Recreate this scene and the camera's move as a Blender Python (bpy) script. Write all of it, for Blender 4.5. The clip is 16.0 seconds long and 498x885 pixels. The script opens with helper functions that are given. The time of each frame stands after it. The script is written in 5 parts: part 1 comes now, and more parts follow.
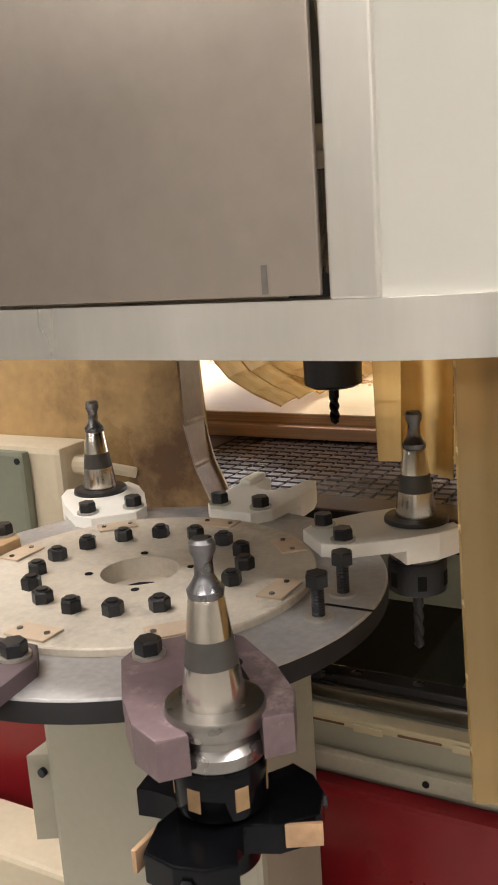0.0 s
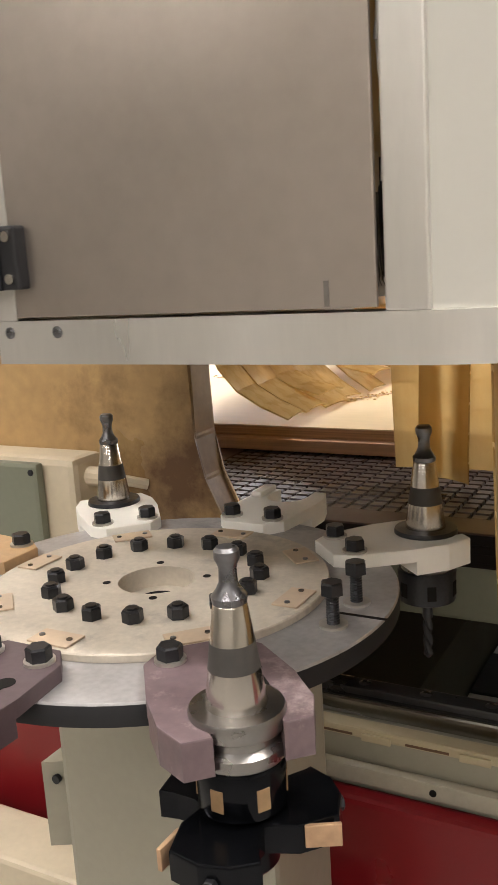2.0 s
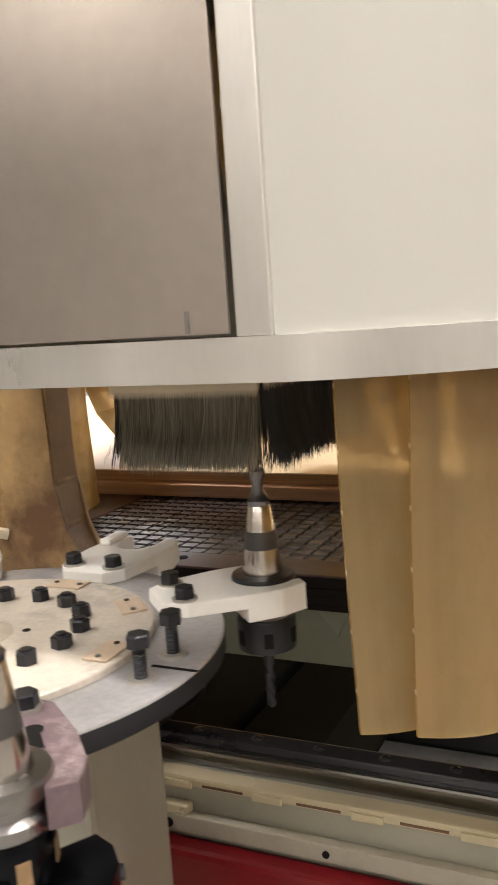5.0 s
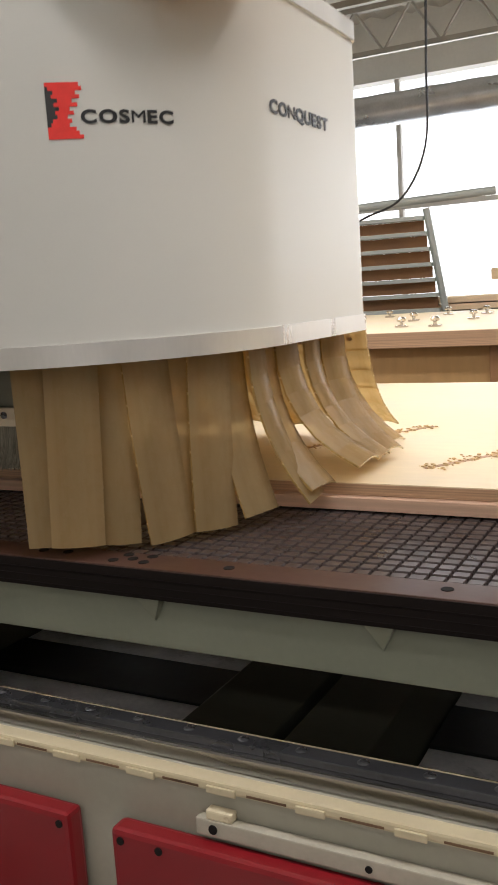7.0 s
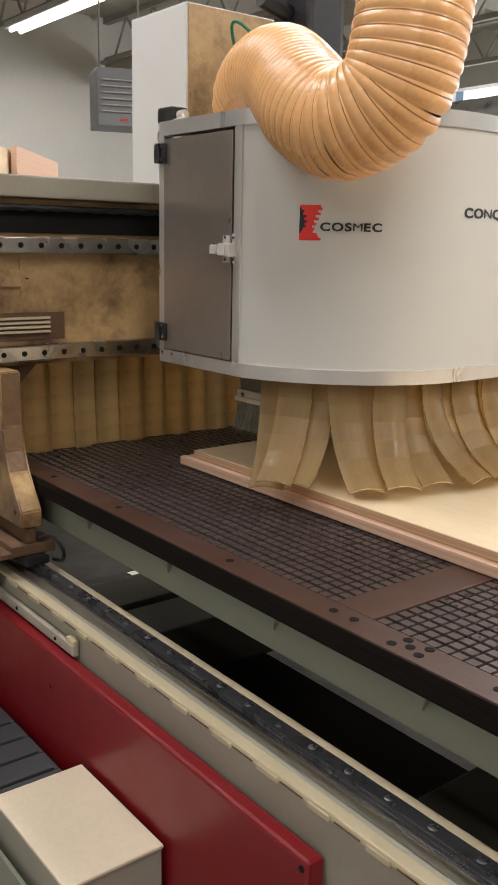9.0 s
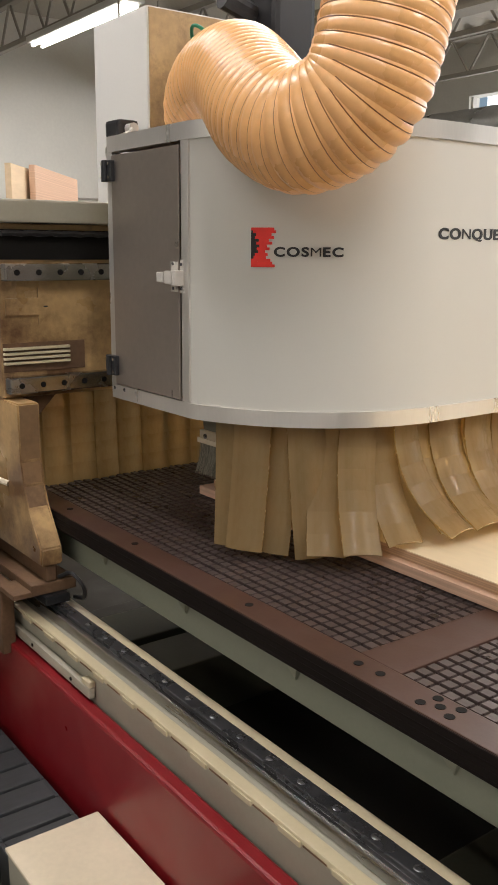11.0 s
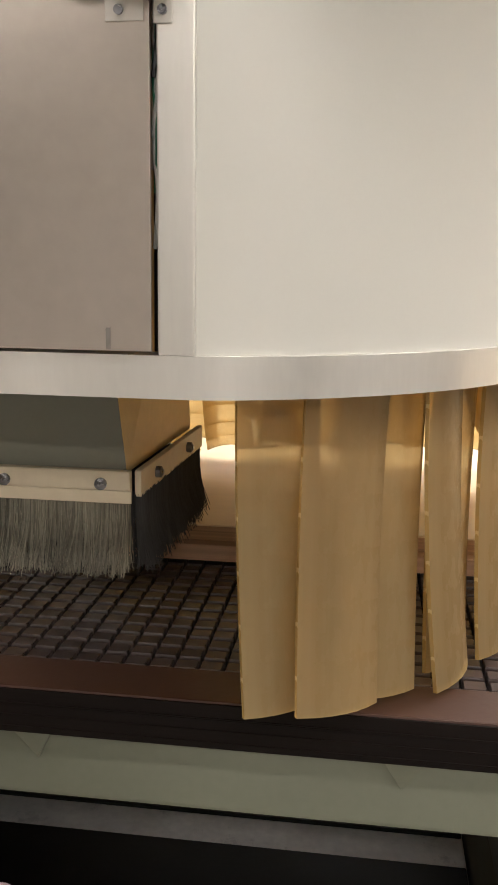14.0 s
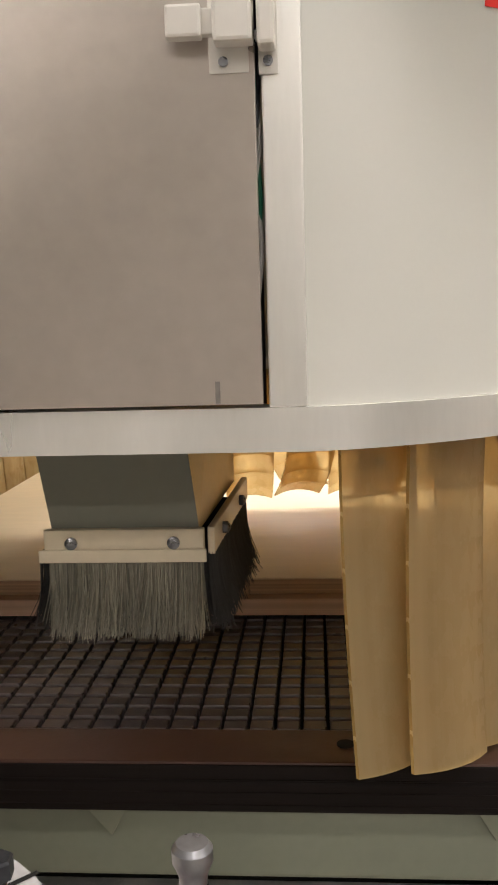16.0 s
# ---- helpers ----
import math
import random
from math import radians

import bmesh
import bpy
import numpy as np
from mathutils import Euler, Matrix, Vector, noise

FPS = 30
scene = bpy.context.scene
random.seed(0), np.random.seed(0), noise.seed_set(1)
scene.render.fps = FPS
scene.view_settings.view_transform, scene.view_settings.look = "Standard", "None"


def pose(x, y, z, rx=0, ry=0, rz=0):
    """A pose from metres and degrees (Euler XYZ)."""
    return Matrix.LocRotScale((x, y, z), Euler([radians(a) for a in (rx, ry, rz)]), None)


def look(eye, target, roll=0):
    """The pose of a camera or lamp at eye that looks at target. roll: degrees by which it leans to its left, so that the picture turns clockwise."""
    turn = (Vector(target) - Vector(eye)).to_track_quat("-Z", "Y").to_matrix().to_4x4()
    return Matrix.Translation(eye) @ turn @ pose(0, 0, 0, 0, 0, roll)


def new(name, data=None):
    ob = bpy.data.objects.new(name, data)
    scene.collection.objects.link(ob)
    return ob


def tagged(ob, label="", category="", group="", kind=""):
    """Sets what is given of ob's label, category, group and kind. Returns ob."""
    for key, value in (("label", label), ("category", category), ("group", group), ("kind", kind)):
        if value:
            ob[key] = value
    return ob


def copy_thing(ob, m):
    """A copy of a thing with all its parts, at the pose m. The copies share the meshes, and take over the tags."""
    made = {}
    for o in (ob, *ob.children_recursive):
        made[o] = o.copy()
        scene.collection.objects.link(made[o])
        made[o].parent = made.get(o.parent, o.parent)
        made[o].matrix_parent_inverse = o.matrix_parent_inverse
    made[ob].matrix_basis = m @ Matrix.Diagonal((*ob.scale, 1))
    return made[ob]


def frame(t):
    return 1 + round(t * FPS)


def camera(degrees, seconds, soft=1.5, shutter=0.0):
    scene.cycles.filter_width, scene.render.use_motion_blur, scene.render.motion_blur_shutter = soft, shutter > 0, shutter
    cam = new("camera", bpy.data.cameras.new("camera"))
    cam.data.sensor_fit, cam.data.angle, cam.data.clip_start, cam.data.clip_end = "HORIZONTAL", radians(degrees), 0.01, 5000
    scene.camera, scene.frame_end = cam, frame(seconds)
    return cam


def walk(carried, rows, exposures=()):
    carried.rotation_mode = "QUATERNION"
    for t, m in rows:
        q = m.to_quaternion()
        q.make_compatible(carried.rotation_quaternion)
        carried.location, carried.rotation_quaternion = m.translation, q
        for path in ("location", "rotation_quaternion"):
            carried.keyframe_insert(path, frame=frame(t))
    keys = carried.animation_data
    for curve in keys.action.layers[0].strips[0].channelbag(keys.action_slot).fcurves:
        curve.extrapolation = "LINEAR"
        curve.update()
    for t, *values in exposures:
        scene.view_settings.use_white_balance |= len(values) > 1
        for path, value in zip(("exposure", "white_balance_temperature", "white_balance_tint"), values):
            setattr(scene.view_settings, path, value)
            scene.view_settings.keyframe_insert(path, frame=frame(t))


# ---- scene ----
cam = camera(31.20, 16.0, shutter=0.4)
CAMERA_ROWS = [
    (0, 0.3721, -0.4896, 1.2048, 28.50, -12.48, 3.77), (0.5, 0.3774, -0.4831, 1.2124, 28.25, -12.09, 4.08),
    (1, 0.3768, -0.4977, 1.2096, 28.53, -11.87, 3.78), (1.5, 0.3734, -0.5089, 1.2082, 28.83, -11.72, 3.64),
    (2, 0.3696, -0.5093, 1.2085, 28.49, -11.63, 3.49), (2.5, 0.3921, -0.4690, 1.2256, 27.52, -11.76, 5.00),
    (3, 0.4061, -0.4391, 1.2327, 26.09, -12.05, 5.74), (3.2, 0.4007, -0.4369, 1.2314, 25.45, -12.15, 5.07),
    (5.3, 0.4069, -0.4565, 1.1990, 24.09, -9.00, 3.63), (5.5, 0.3869, -0.4276, 1.2323, 23.27, -13.21, 3.87),
    (6, 0.3917, -0.4467, 1.2358, 23.80, -12.37, 4.06), (6.5, 0.4016, -0.4607, 1.2150, 25.82, -9.87, 3.81),
    (7, 0.4055, -0.4564, 1.2216, 27.53, -9.38, 3.66), (7.5, 0.3949, -0.4338, 1.2438, 30.12, -9.94, 3.17),
    (8, 0.3770, -0.3843, 1.2705, 36.48, -11.55, 1.84), (8.5, 0.3935, -0.3855, 1.3217, 47.20, -11.99, -0.33),
    (9, 0.4585, -0.4044, 1.3892, 52.17, -12.59, -1.15), (9.2, 0.4952, -0.3987, 1.4071, 53.00, -12.69, -0.93),
    (11.3, 0.3634, -0.3587, 1.4205, 53.64, -12.17, -0.41), (11.5, 0.2521, -0.3971, 1.4159, 48.16, -10.95, 0.80),
    (12, -0.0180, -0.3488, 1.4072, 44.98, -11.43, 2.63), (12.5, -0.1414, -0.3410, 1.3740, 41.33, -12.51, 0.91),
    (13, -0.3206, -0.3368, 1.3182, 22.44, -12.39, 0.71), (13.5, -0.4246, -0.2679, 1.2662, 12.73, -11.71, 0.24),
    (14, -0.4577, -0.2479, 1.2325, 7.86, -11.34, -0.85), (14.5, -0.4749, -0.2479, 1.2268, 7.26, -9.98, -0.58),
    (15, -0.4802, -0.2604, 1.2270, 7.61, -8.58, 0.06), (15.5, -0.5167, -0.2642, 1.2369, 6.89, -8.68, 0.76),
    (16, -0.5423, -0.2444, 1.2329, 4.13, -8.28, 1.64),
]
walk(cam, [(t, pose(x, y, z, 90 + p, r, w)) for t, x, y, z, w, p, r in CAMERA_ROWS],
     exposures=[(0, 0.1, 6450, 10), (1.5, 0.03, 6450, 10), (2.5, -0.12, 6450, 10), (3.2, -0.07, 6450, 10), (5.5, 0.17, 6400, 10), (6, -0.3, 6350, 10), (6.5, -0.63, 6250, 10),
                (7, -0.85, 6150, 10), (8, -1.13, 6150, 10), (9, -0.85, 6150, 10), (12, -0.7, 6350, 10), (13, -0.24, 6400, 10), (14.5, -0.06, 6350, 10), (16, -0.1, 6350, 10)])

# The gantry's travel along the bed and the head's travel along the gantry: seconds, metres, metres.
TRAVEL = [
    (0, 0.000, 0.000), (1.5, 0.000, 0.000), (1.7, 0.000, 0.008), (2, 0.000, 0.038), (2.5, 0.000, 0.108), (2.7, 0.000, 0.120), (3, 0.000, 0.126),
    (3.2, 0.000, 0.127), (4.9, -0.020, 0.130), (5.3, -0.064, 0.146), (5.5, -0.111, 0.167), (6, -0.267, 0.265), (6.5, -0.420, 0.349), (7, -0.573, 0.432),
    (7.5, -0.725, 0.522), (8, -0.872, 0.606), (8.5, -1.023, 0.693), (8.7, -1.037, 0.705), (9, -1.042, 0.708), (9.2, -1.040, 0.711), (11.3, -1.021, 0.525),
    (11.5, -1.038, 0.507), (12, -1.047, 0.463), (12.5, -0.931, 0.425), (13, -0.815, 0.414), (13.5, -0.811, 0.402), (14, -0.803, 0.397), (16, -0.795, 0.397),
]

# ---- light ----
world = bpy.data.worlds.new("hall_light")
scene.world = world
world.use_nodes = True
_bg = world.node_tree.nodes["Background"]
_sky = world.node_tree.nodes.new("ShaderNodeTexSky")
_sky.sky_type, _sky.sun_disc, _sky.sun_elevation, _sky.sun_rotation = "NISHITA", False, radians(40), radians(20)
world.node_tree.links.new(_sky.outputs[0], _bg.inputs[0])
_bg.inputs[1].default_value = 0.1


def area(name, at, target, sx, sy, watts, colour):
    d = bpy.data.lights.new(name, "AREA")
    d.shape, d.size, d.size_y, d.energy, d.color = "RECTANGLE", sx, sy, watts, colour
    ob = new(name, d)
    ob.matrix_world = look(at, target)
    return ob


WARM = (1.0, 0.94, 0.90)
# Only the tube at x -7.5 is known; the others are added fill lamps.
TUBES = [(-1.9, -0.2, 68), (1.4, -0.2, 72), (0.1, -1.9, 25), (-1.9, 1.7, 85), (1.6, 1.7, 85), (-2.2, 3.55, 95), (1.6, 3.55, 90), (-7.5, 3.55, 90),
         (-3.2, -5.3, 20), (0.3, -5.3, 26), (3.4, -5.3, 36), (-2.4, -3.6, 17), (0.8, -3.6, 22), (3.8, -3.6, 32)]
for lx, ly, watts in TUBES:
    area("tube_light", (lx, ly, 3.355), (lx, ly, 0), 1.9, 0.22, watts, WARM)
area("window_light", (-1.5, 8.7, 2.3), (-1.5, 0, 1.4), 9.0, 2.2, 230, (0.93, 0.97, 1.0))


# ---- materials ----
def mat(name, colour, rough=0.5, metal=0.0, vary=0.15, scale=12.0, bump=0.0, fine=150.0, dark=None, spot=0.0, sub=0.0, island=0.0, stretch=(1, 1, 1), coat=0.0, rvary=0.1):
    """A surface with a coarse and a fine variation; dark: colour of blotches of amount spot."""
    m = bpy.data.materials.new(name)
    m.use_nodes = True
    nt = m.node_tree
    b = nt.nodes["Principled BSDF"]
    N, L = nt.nodes.new, nt.links.new
    tc = N("ShaderNodeTexCoord")
    mp = N("ShaderNodeMapping")
    mp.inputs["Scale"].default_value = stretch
    L(tc.outputs["Object"], mp.inputs[0])
    n1, n2 = N("ShaderNodeTexNoise"), N("ShaderNodeTexNoise")
    for n, s, d in ((n1, scale, 5), (n2, fine, 3)):
        n.inputs["Scale"].default_value, n.inputs["Detail"].default_value = s, d
        L(mp.outputs[0], n.inputs["Vector"])
    add = N("ShaderNodeMath")
    add.operation = "ADD"
    L(n1.outputs[0], add.inputs[0])
    sc = N("ShaderNodeMath")
    sc.operation = "MULTIPLY"
    sc.inputs[1].default_value = 0.5
    L(n2.outputs[0], sc.inputs[0])
    L(sc.outputs[0], add.inputs[1])
    rng = N("ShaderNodeMapRange")
    rng.inputs[1].default_value, rng.inputs[2].default_value = 0.4, 1.1
    rng.inputs[3].default_value, rng.inputs[4].default_value = 1 - vary, 1 + vary
    L(add.outputs[0], rng.inputs[0])
    val = rng.outputs[0]
    if island:
        oi = N("ShaderNodeObjectInfo")
        geo = N("ShaderNodeNewGeometry")
        ad = N("ShaderNodeMath")
        ad.operation = "ADD"
        L(oi.outputs["Random"], ad.inputs[0])
        L(geo.outputs["Random Per Island"], ad.inputs[1])
        r2 = N("ShaderNodeMapRange")
        r2.inputs[1].default_value, r2.inputs[2].default_value = 0.0, 2.0
        r2.inputs[3].default_value, r2.inputs[4].default_value = 1 - island, 1 + island
        L(ad.outputs[0], r2.inputs[0])
        mu = N("ShaderNodeMath")
        mu.operation = "MULTIPLY"
        L(val, mu.inputs[0])
        L(r2.outputs[0], mu.inputs[1])
        val = mu.outputs[0]
    mix = N("ShaderNodeVectorMath")
    mix.operation = "SCALE"
    mix.inputs[0].default_value = colour[:3]
    L(val, mix.inputs["Scale"])
    out = mix.outputs[0]
    if dark is not None:
        n3 = N("ShaderNodeTexNoise")
        n3.inputs["Scale"].default_value, n3.inputs["Detail"].default_value = scale * 0.6, 8
        n3.inputs["Roughness"].default_value = 0.7
        L(mp.outputs[0], n3.inputs["Vector"])
        r3 = N("ShaderNodeMapRange")
        r3.inputs[1].default_value, r3.inputs[2].default_value = 0.75 - spot * 0.5, 0.85 - spot * 0.35
        L(n3.outputs[0], r3.inputs[0])
        mc = N("ShaderNodeMix")
        mc.data_type = "RGBA"
        L(r3.outputs[0], mc.inputs["Factor"])
        L(out, mc.inputs["A"])
        mc.inputs["B"].default_value = (*dark, 1)
        out = mc.outputs["Result"]
    L(out, b.inputs["Base Color"])
    rr = N("ShaderNodeMapRange")
    rr.inputs[1].default_value, rr.inputs[2].default_value = 0.3, 0.7
    rr.inputs[3].default_value, rr.inputs[4].default_value = max(rough - rvary, 0.03), min(rough + rvary, 1)
    L(n1.outputs[0], rr.inputs[0])
    L(rr.outputs[0], b.inputs["Roughness"])
    b.inputs["Metallic"].default_value = metal
    b.inputs["Coat Weight"].default_value = coat
    if sub:
        b.inputs["Transmission Weight"].default_value = sub
    if bump:
        bp = N("ShaderNodeBump")
        bp.inputs["Strength"].default_value, bp.inputs["Distance"].default_value = 0.6, bump
        L(add.outputs[0], bp.inputs["Height"])
        L(bp.outputs[0], b.inputs["Normal"])
    return m


def glow(name, colour, strength):
    m = bpy.data.materials.new(name)
    m.use_nodes = True
    b = m.node_tree.nodes["Principled BSDF"]
    b.inputs["Base Color"].default_value = (*colour, 1)
    b.inputs["Emission Color"].default_value = (*colour, 1)
    b.inputs["Emission Strength"].default_value = strength
    return m


def vinyl(name, colour, streak, clear):
    """Yellowed clear strip plastic: light passes through it, partly diffused; streaks and grey scuffs run along it."""
    m = bpy.data.materials.new(name)
    m.use_nodes = True
    nt = m.node_tree
    N, L = nt.nodes.new, nt.links.new
    b = nt.nodes["Principled BSDF"]
    tc = N("ShaderNodeTexCoord")
    fac = []
    for scale, detail, stretch in ((30, 5, (1, 0, streak)), (120, 3, (1, 1, 0.5))):
        mp, n = N("ShaderNodeMapping"), N("ShaderNodeTexNoise")
        mp.inputs["Scale"].default_value = stretch
        L(tc.outputs["Object"], mp.inputs[0])
        L(mp.outputs[0], n.inputs["Vector"])
        n.inputs["Scale"].default_value, n.inputs["Detail"].default_value = scale, detail
        fac.append(n)
    cr = N("ShaderNodeValToRGB")
    cr.color_ramp.elements[0].position, cr.color_ramp.elements[1].position = 0.38, 0.62
    cr.color_ramp.elements[0].color = (colour[0] * 0.62, colour[1] * 0.58, colour[2] * 0.5, 1)
    cr.color_ramp.elements[1].color = (*colour, 1)
    L(fac[0].outputs[0], cr.inputs[0])
    L(cr.outputs[0], b.inputs["Base Color"])
    rr = N("ShaderNodeMapRange")
    rr.inputs[1].default_value, rr.inputs[2].default_value = 0.35, 0.65
    rr.inputs[3].default_value, rr.inputs[4].default_value = 0.16, 0.4
    L(fac[1].outputs[0], rr.inputs[0])
    L(rr.outputs[0], b.inputs["Roughness"])
    tr, mx = N("ShaderNodeBsdfTranslucent"), N("ShaderNodeMixShader")
    L(cr.outputs[0], tr.inputs[0])
    mx.inputs[0].default_value = 0.62
    L(b.outputs[0], mx.inputs[1])
    L(tr.outputs[0], mx.inputs[2])
    cl, mx2 = N("ShaderNodeBsdfTransparent"), N("ShaderNodeMixShader")
    cl.inputs[0].default_value = (0.97, 0.86, 0.64, 1)
    cf = N("ShaderNodeMapRange")
    cf.inputs[1].default_value, cf.inputs[2].default_value = 0.35, 0.7
    cf.inputs[3].default_value, cf.inputs[4].default_value = clear - 0.14, clear + 0.14
    L(fac[0].outputs[0], cf.inputs[0])
    L(cf.outputs[0], mx2.inputs[0])
    L(mx.outputs[0], mx2.inputs[1])
    L(cl.outputs[0], mx2.inputs[2])
    L(mx2.outputs[0], nt.nodes["Material Output"].inputs[0])
    return m


M_PANEL = mat("grey_green_paint", (0.56, 0.55, 0.5), 0.4, 0, 0.02, 3, 0.0, 400, rvary=0.02)
M_ALU = mat("satin_aluminium", (0.72, 0.7, 0.66), 0.34, 0.75, 0.06, 14, 0.0001, 300, stretch=(1, 1, 0.2))
M_DOOR = mat("mill_finish_steel_sheet", (0.43, 0.38, 0.335), 0.32, 0.82, 0.1, 5, 0.0, 90, dark=(0.32, 0.265, 0.225), spot=0.26, rvary=0.07)
M_SCUFF = mat("dull_scuff", (0.22, 0.2, 0.18), 0.5, 0.5, 0.3, 200)
M_CREAM = mat("cream_machine_paint", (0.35, 0.33, 0.26), 0.42, 0, 0.08, 6, 0.0003, 120, dark=(0.3, 0.22, 0.11), spot=0.12)
M_CREAMCHIP = mat("chipped_cream_edge", (0.6, 0.52, 0.35), 0.5, 0, 0.1, 26, 0.0006, 160, dark=(0.2, 0.13, 0.06), spot=0.26)
M_BRACKET = mat("worn_grey_cream", (0.4, 0.37, 0.29), 0.5, 0, 0.12, 30, 0.0005, 160, dark=(0.17, 0.11, 0.06), spot=0.3)
M_LEDGE = mat("pale_cream_ledge", (0.52, 0.445, 0.29), 0.45, 0, 0.07, 12, 0.0003, 160, dark=(0.34, 0.24, 0.1), spot=0.14)
# Pale base colour stands in for light that falls in strips under the table.
M_DUSTYPAN = mat("dusty_lit_pan", (0.74, 0.71, 0.66), 0.75, 0, 0.22, 18, 0.0008, 90, dark=(0.3, 0.28, 0.26), spot=0.35)
M_SAGE = mat("pale_sage_paint", (0.21, 0.22, 0.165), 0.5, 0, 0.08, 8, 0.0002, 150, dark=(0.22, 0.16, 0.09), spot=0.1)
M_STAIN = mat("resin_stained_paint", (0.5, 0.33, 0.15), 0.36, 0, 0.3, 7, 0.0006, 70, dark=(0.14, 0.072, 0.032), spot=0.56)
# Darker copy of the stained paint, with the shade of the leg's side in it.
M_STAINSHADE = mat("shaded_resin_stain", (0.27, 0.165, 0.085), 0.4, 0, 0.3, 9, 0.0006, 80, dark=(0.13, 0.07, 0.035), spot=0.45)
M_RUST = mat("rusty_brown_steel", (0.15, 0.085, 0.045), 0.7, 0.2, 0.35, 16, 0.001, 120, dark=(0.08, 0.045, 0.025), spot=0.4)
M_RED = mat("red_powder_coat", (0.2, 0.007, 0.011), 0.36, 0, 0.08, 9, 0.0003, 500)
M_RAIL = mat("ground_rail_steel", (0.4, 0.39, 0.38), 0.25, 1, 0.12, 20, 0, 200, stretch=(0.1, 1, 1))
M_RAILDARK = mat("oily_rail_top", (0.08, 0.08, 0.085), 0.3, 0.7, 0.2, 20, 0, 200)
M_HOLE = mat("dark_hole", (0.012, 0.011, 0.01), 0.8, 0, 0.1)
M_TABLE = mat("brown_phenolic", (0.05, 0.021, 0.013), 0.42, 0, 0.18, 10, 0.0003, 180, dark=(0.03, 0.016, 0.012), spot=0.25, coat=0.05)
# Near-black side: the weak light on the table's front is put into this colour.
M_TABLESIDE = mat("shaded_phenolic_side", (0.009, 0.006, 0.005), 0.7, 0, 0.3, 10, 0.0003, 200, stretch=(0.1, 1, 6))
M_GRID = mat("worn_dark_grid", (0.046, 0.032, 0.029), 0.34, 0, 0.3, 30, 0.0003, 200, island=0.3)
M_PLY = mat("birch_plywood_face", (0.74, 0.6, 0.39), 0.55, 0, 0.1, 4, 0.0003, 70, dark=(0.56, 0.42, 0.24), spot=0.15, stretch=(0.3, 1, 1))
M_PLYEDGE = mat("plywood_layers", (0.46, 0.29, 0.17), 0.7, 0, 0.45, 6, 0.0006, 60, stretch=(0.05, 0.05, 60))
M_PLYPINK = mat("pink_fir_ply_edge", (0.58, 0.38, 0.26), 0.7, 0, 0.25, 6, 0.0006, 60, stretch=(0.05, 0.05, 40))
M_DUST = mat("sawdust", (0.62, 0.44, 0.22), 0.95, 0, 0.35, 40, 0.001, 200)
M_CONCRETE = mat("concrete_floor", (0.3, 0.285, 0.26), 0.7, 0, 0.2, 3, 0.001, 60, dark=(0.2, 0.19, 0.17), spot=0.25)
# Dark steel of the feet; also the shade painted under the table.
M_STEELSHADE = mat("dark_steel_and_shade", (0.018, 0.017, 0.013), 0.6, 0.2, 0.2, 8, 0.0003, 120)
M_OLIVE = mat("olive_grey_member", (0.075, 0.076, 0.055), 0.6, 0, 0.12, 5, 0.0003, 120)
M_CHAIN = mat("dusty_black_plastic", (0.045, 0.047, 0.05), 0.55, 0, 0.35, 14, 0.0004, 160, stretch=(1, 0.2, 1))
M_BOXTOP = mat("beige_box_paint", (0.66, 0.57, 0.42), 0.5, 0, 0.1, 8, 0.0003, 120, dark=(0.45, 0.33, 0.18), spot=0.15)
M_DISC = mat("machined_grey_plate", (0.62, 0.56, 0.47), 0.48, 0.2, 0.22, 24, 0.0003, 240, dark=(0.36, 0.33, 0.29), spot=0.38)
M_DISCLOW = mat("blue_grey_plate", (0.43, 0.42, 0.42), 0.4, 0.4, 0.3, 16, 0.0003, 200, dark=(0.2, 0.2, 0.21), spot=0.42)
M_DISCEDGE = mat("black_plate_edge", (0.02, 0.02, 0.022), 0.5, 0.3, 0.2)
M_BLACKSTEEL = mat("black_oxide_steel", (0.035, 0.036, 0.04), 0.38, 0.6, 0.3, 60, 0.0003, 400)
M_BLACKSHINE = mat("polished_black_steel", (0.012, 0.013, 0.016), 0.16, 0.8, 0.2, 40, 0, 300)
M_CHROME = mat("ground_taper_steel", (0.62, 0.58, 0.53), 0.2, 1, 0.15, 30, 0.0001, 300, dark=(0.4, 0.28, 0.18), spot=0.22, stretch=(1, 1, 0.15))
M_STUD = mat("burnished_stud_steel", (0.2, 0.2, 0.21), 0.3, 0.9, 0.3, 60, 0.0001, 300)
M_FLANGE = mat("dull_flange_steel", (0.33, 0.32, 0.31), 0.28, 1, 0.12, 30, 0, 300)
M_BAND = mat("matt_taper_band", (0.07, 0.065, 0.06), 0.55, 0.3, 0.2, 60)
M_BRASS = mat("resin_scale", (0.36, 0.23, 0.12), 0.45, 0.3, 0.35, 80)
M_CARBIDE = mat("stained_carbide", (0.55, 0.36, 0.22), 0.35, 0.6, 0.35, 50)
M_WHITE = mat("white_nylon", (0.9, 0.88, 0.82), 0.42, 0, 0.04, 20, 0.0002, 200, dark=(0.7, 0.58, 0.4), spot=0.12)
M_TAN = mat("tan_phenolic", (0.55, 0.36, 0.19), 0.5, 0, 0.2, 20, 0.0003, 160)
M_PURPLE = mat("dusty_mauve_phenolic", (0.15, 0.105, 0.112), 0.5, 0, 0.3, 40, 0.0006, 160, dark=(0.36, 0.29, 0.28), spot=0.34)
M_MAUVEDARK = mat("dark_mauve_phenolic", (0.08, 0.055, 0.06), 0.5, 0, 0.25, 26, 0.0005, 160)
M_TAG = mat("tan_tag_sheet", (0.6, 0.47, 0.34), 0.5, 0.1, 0.15, 40)
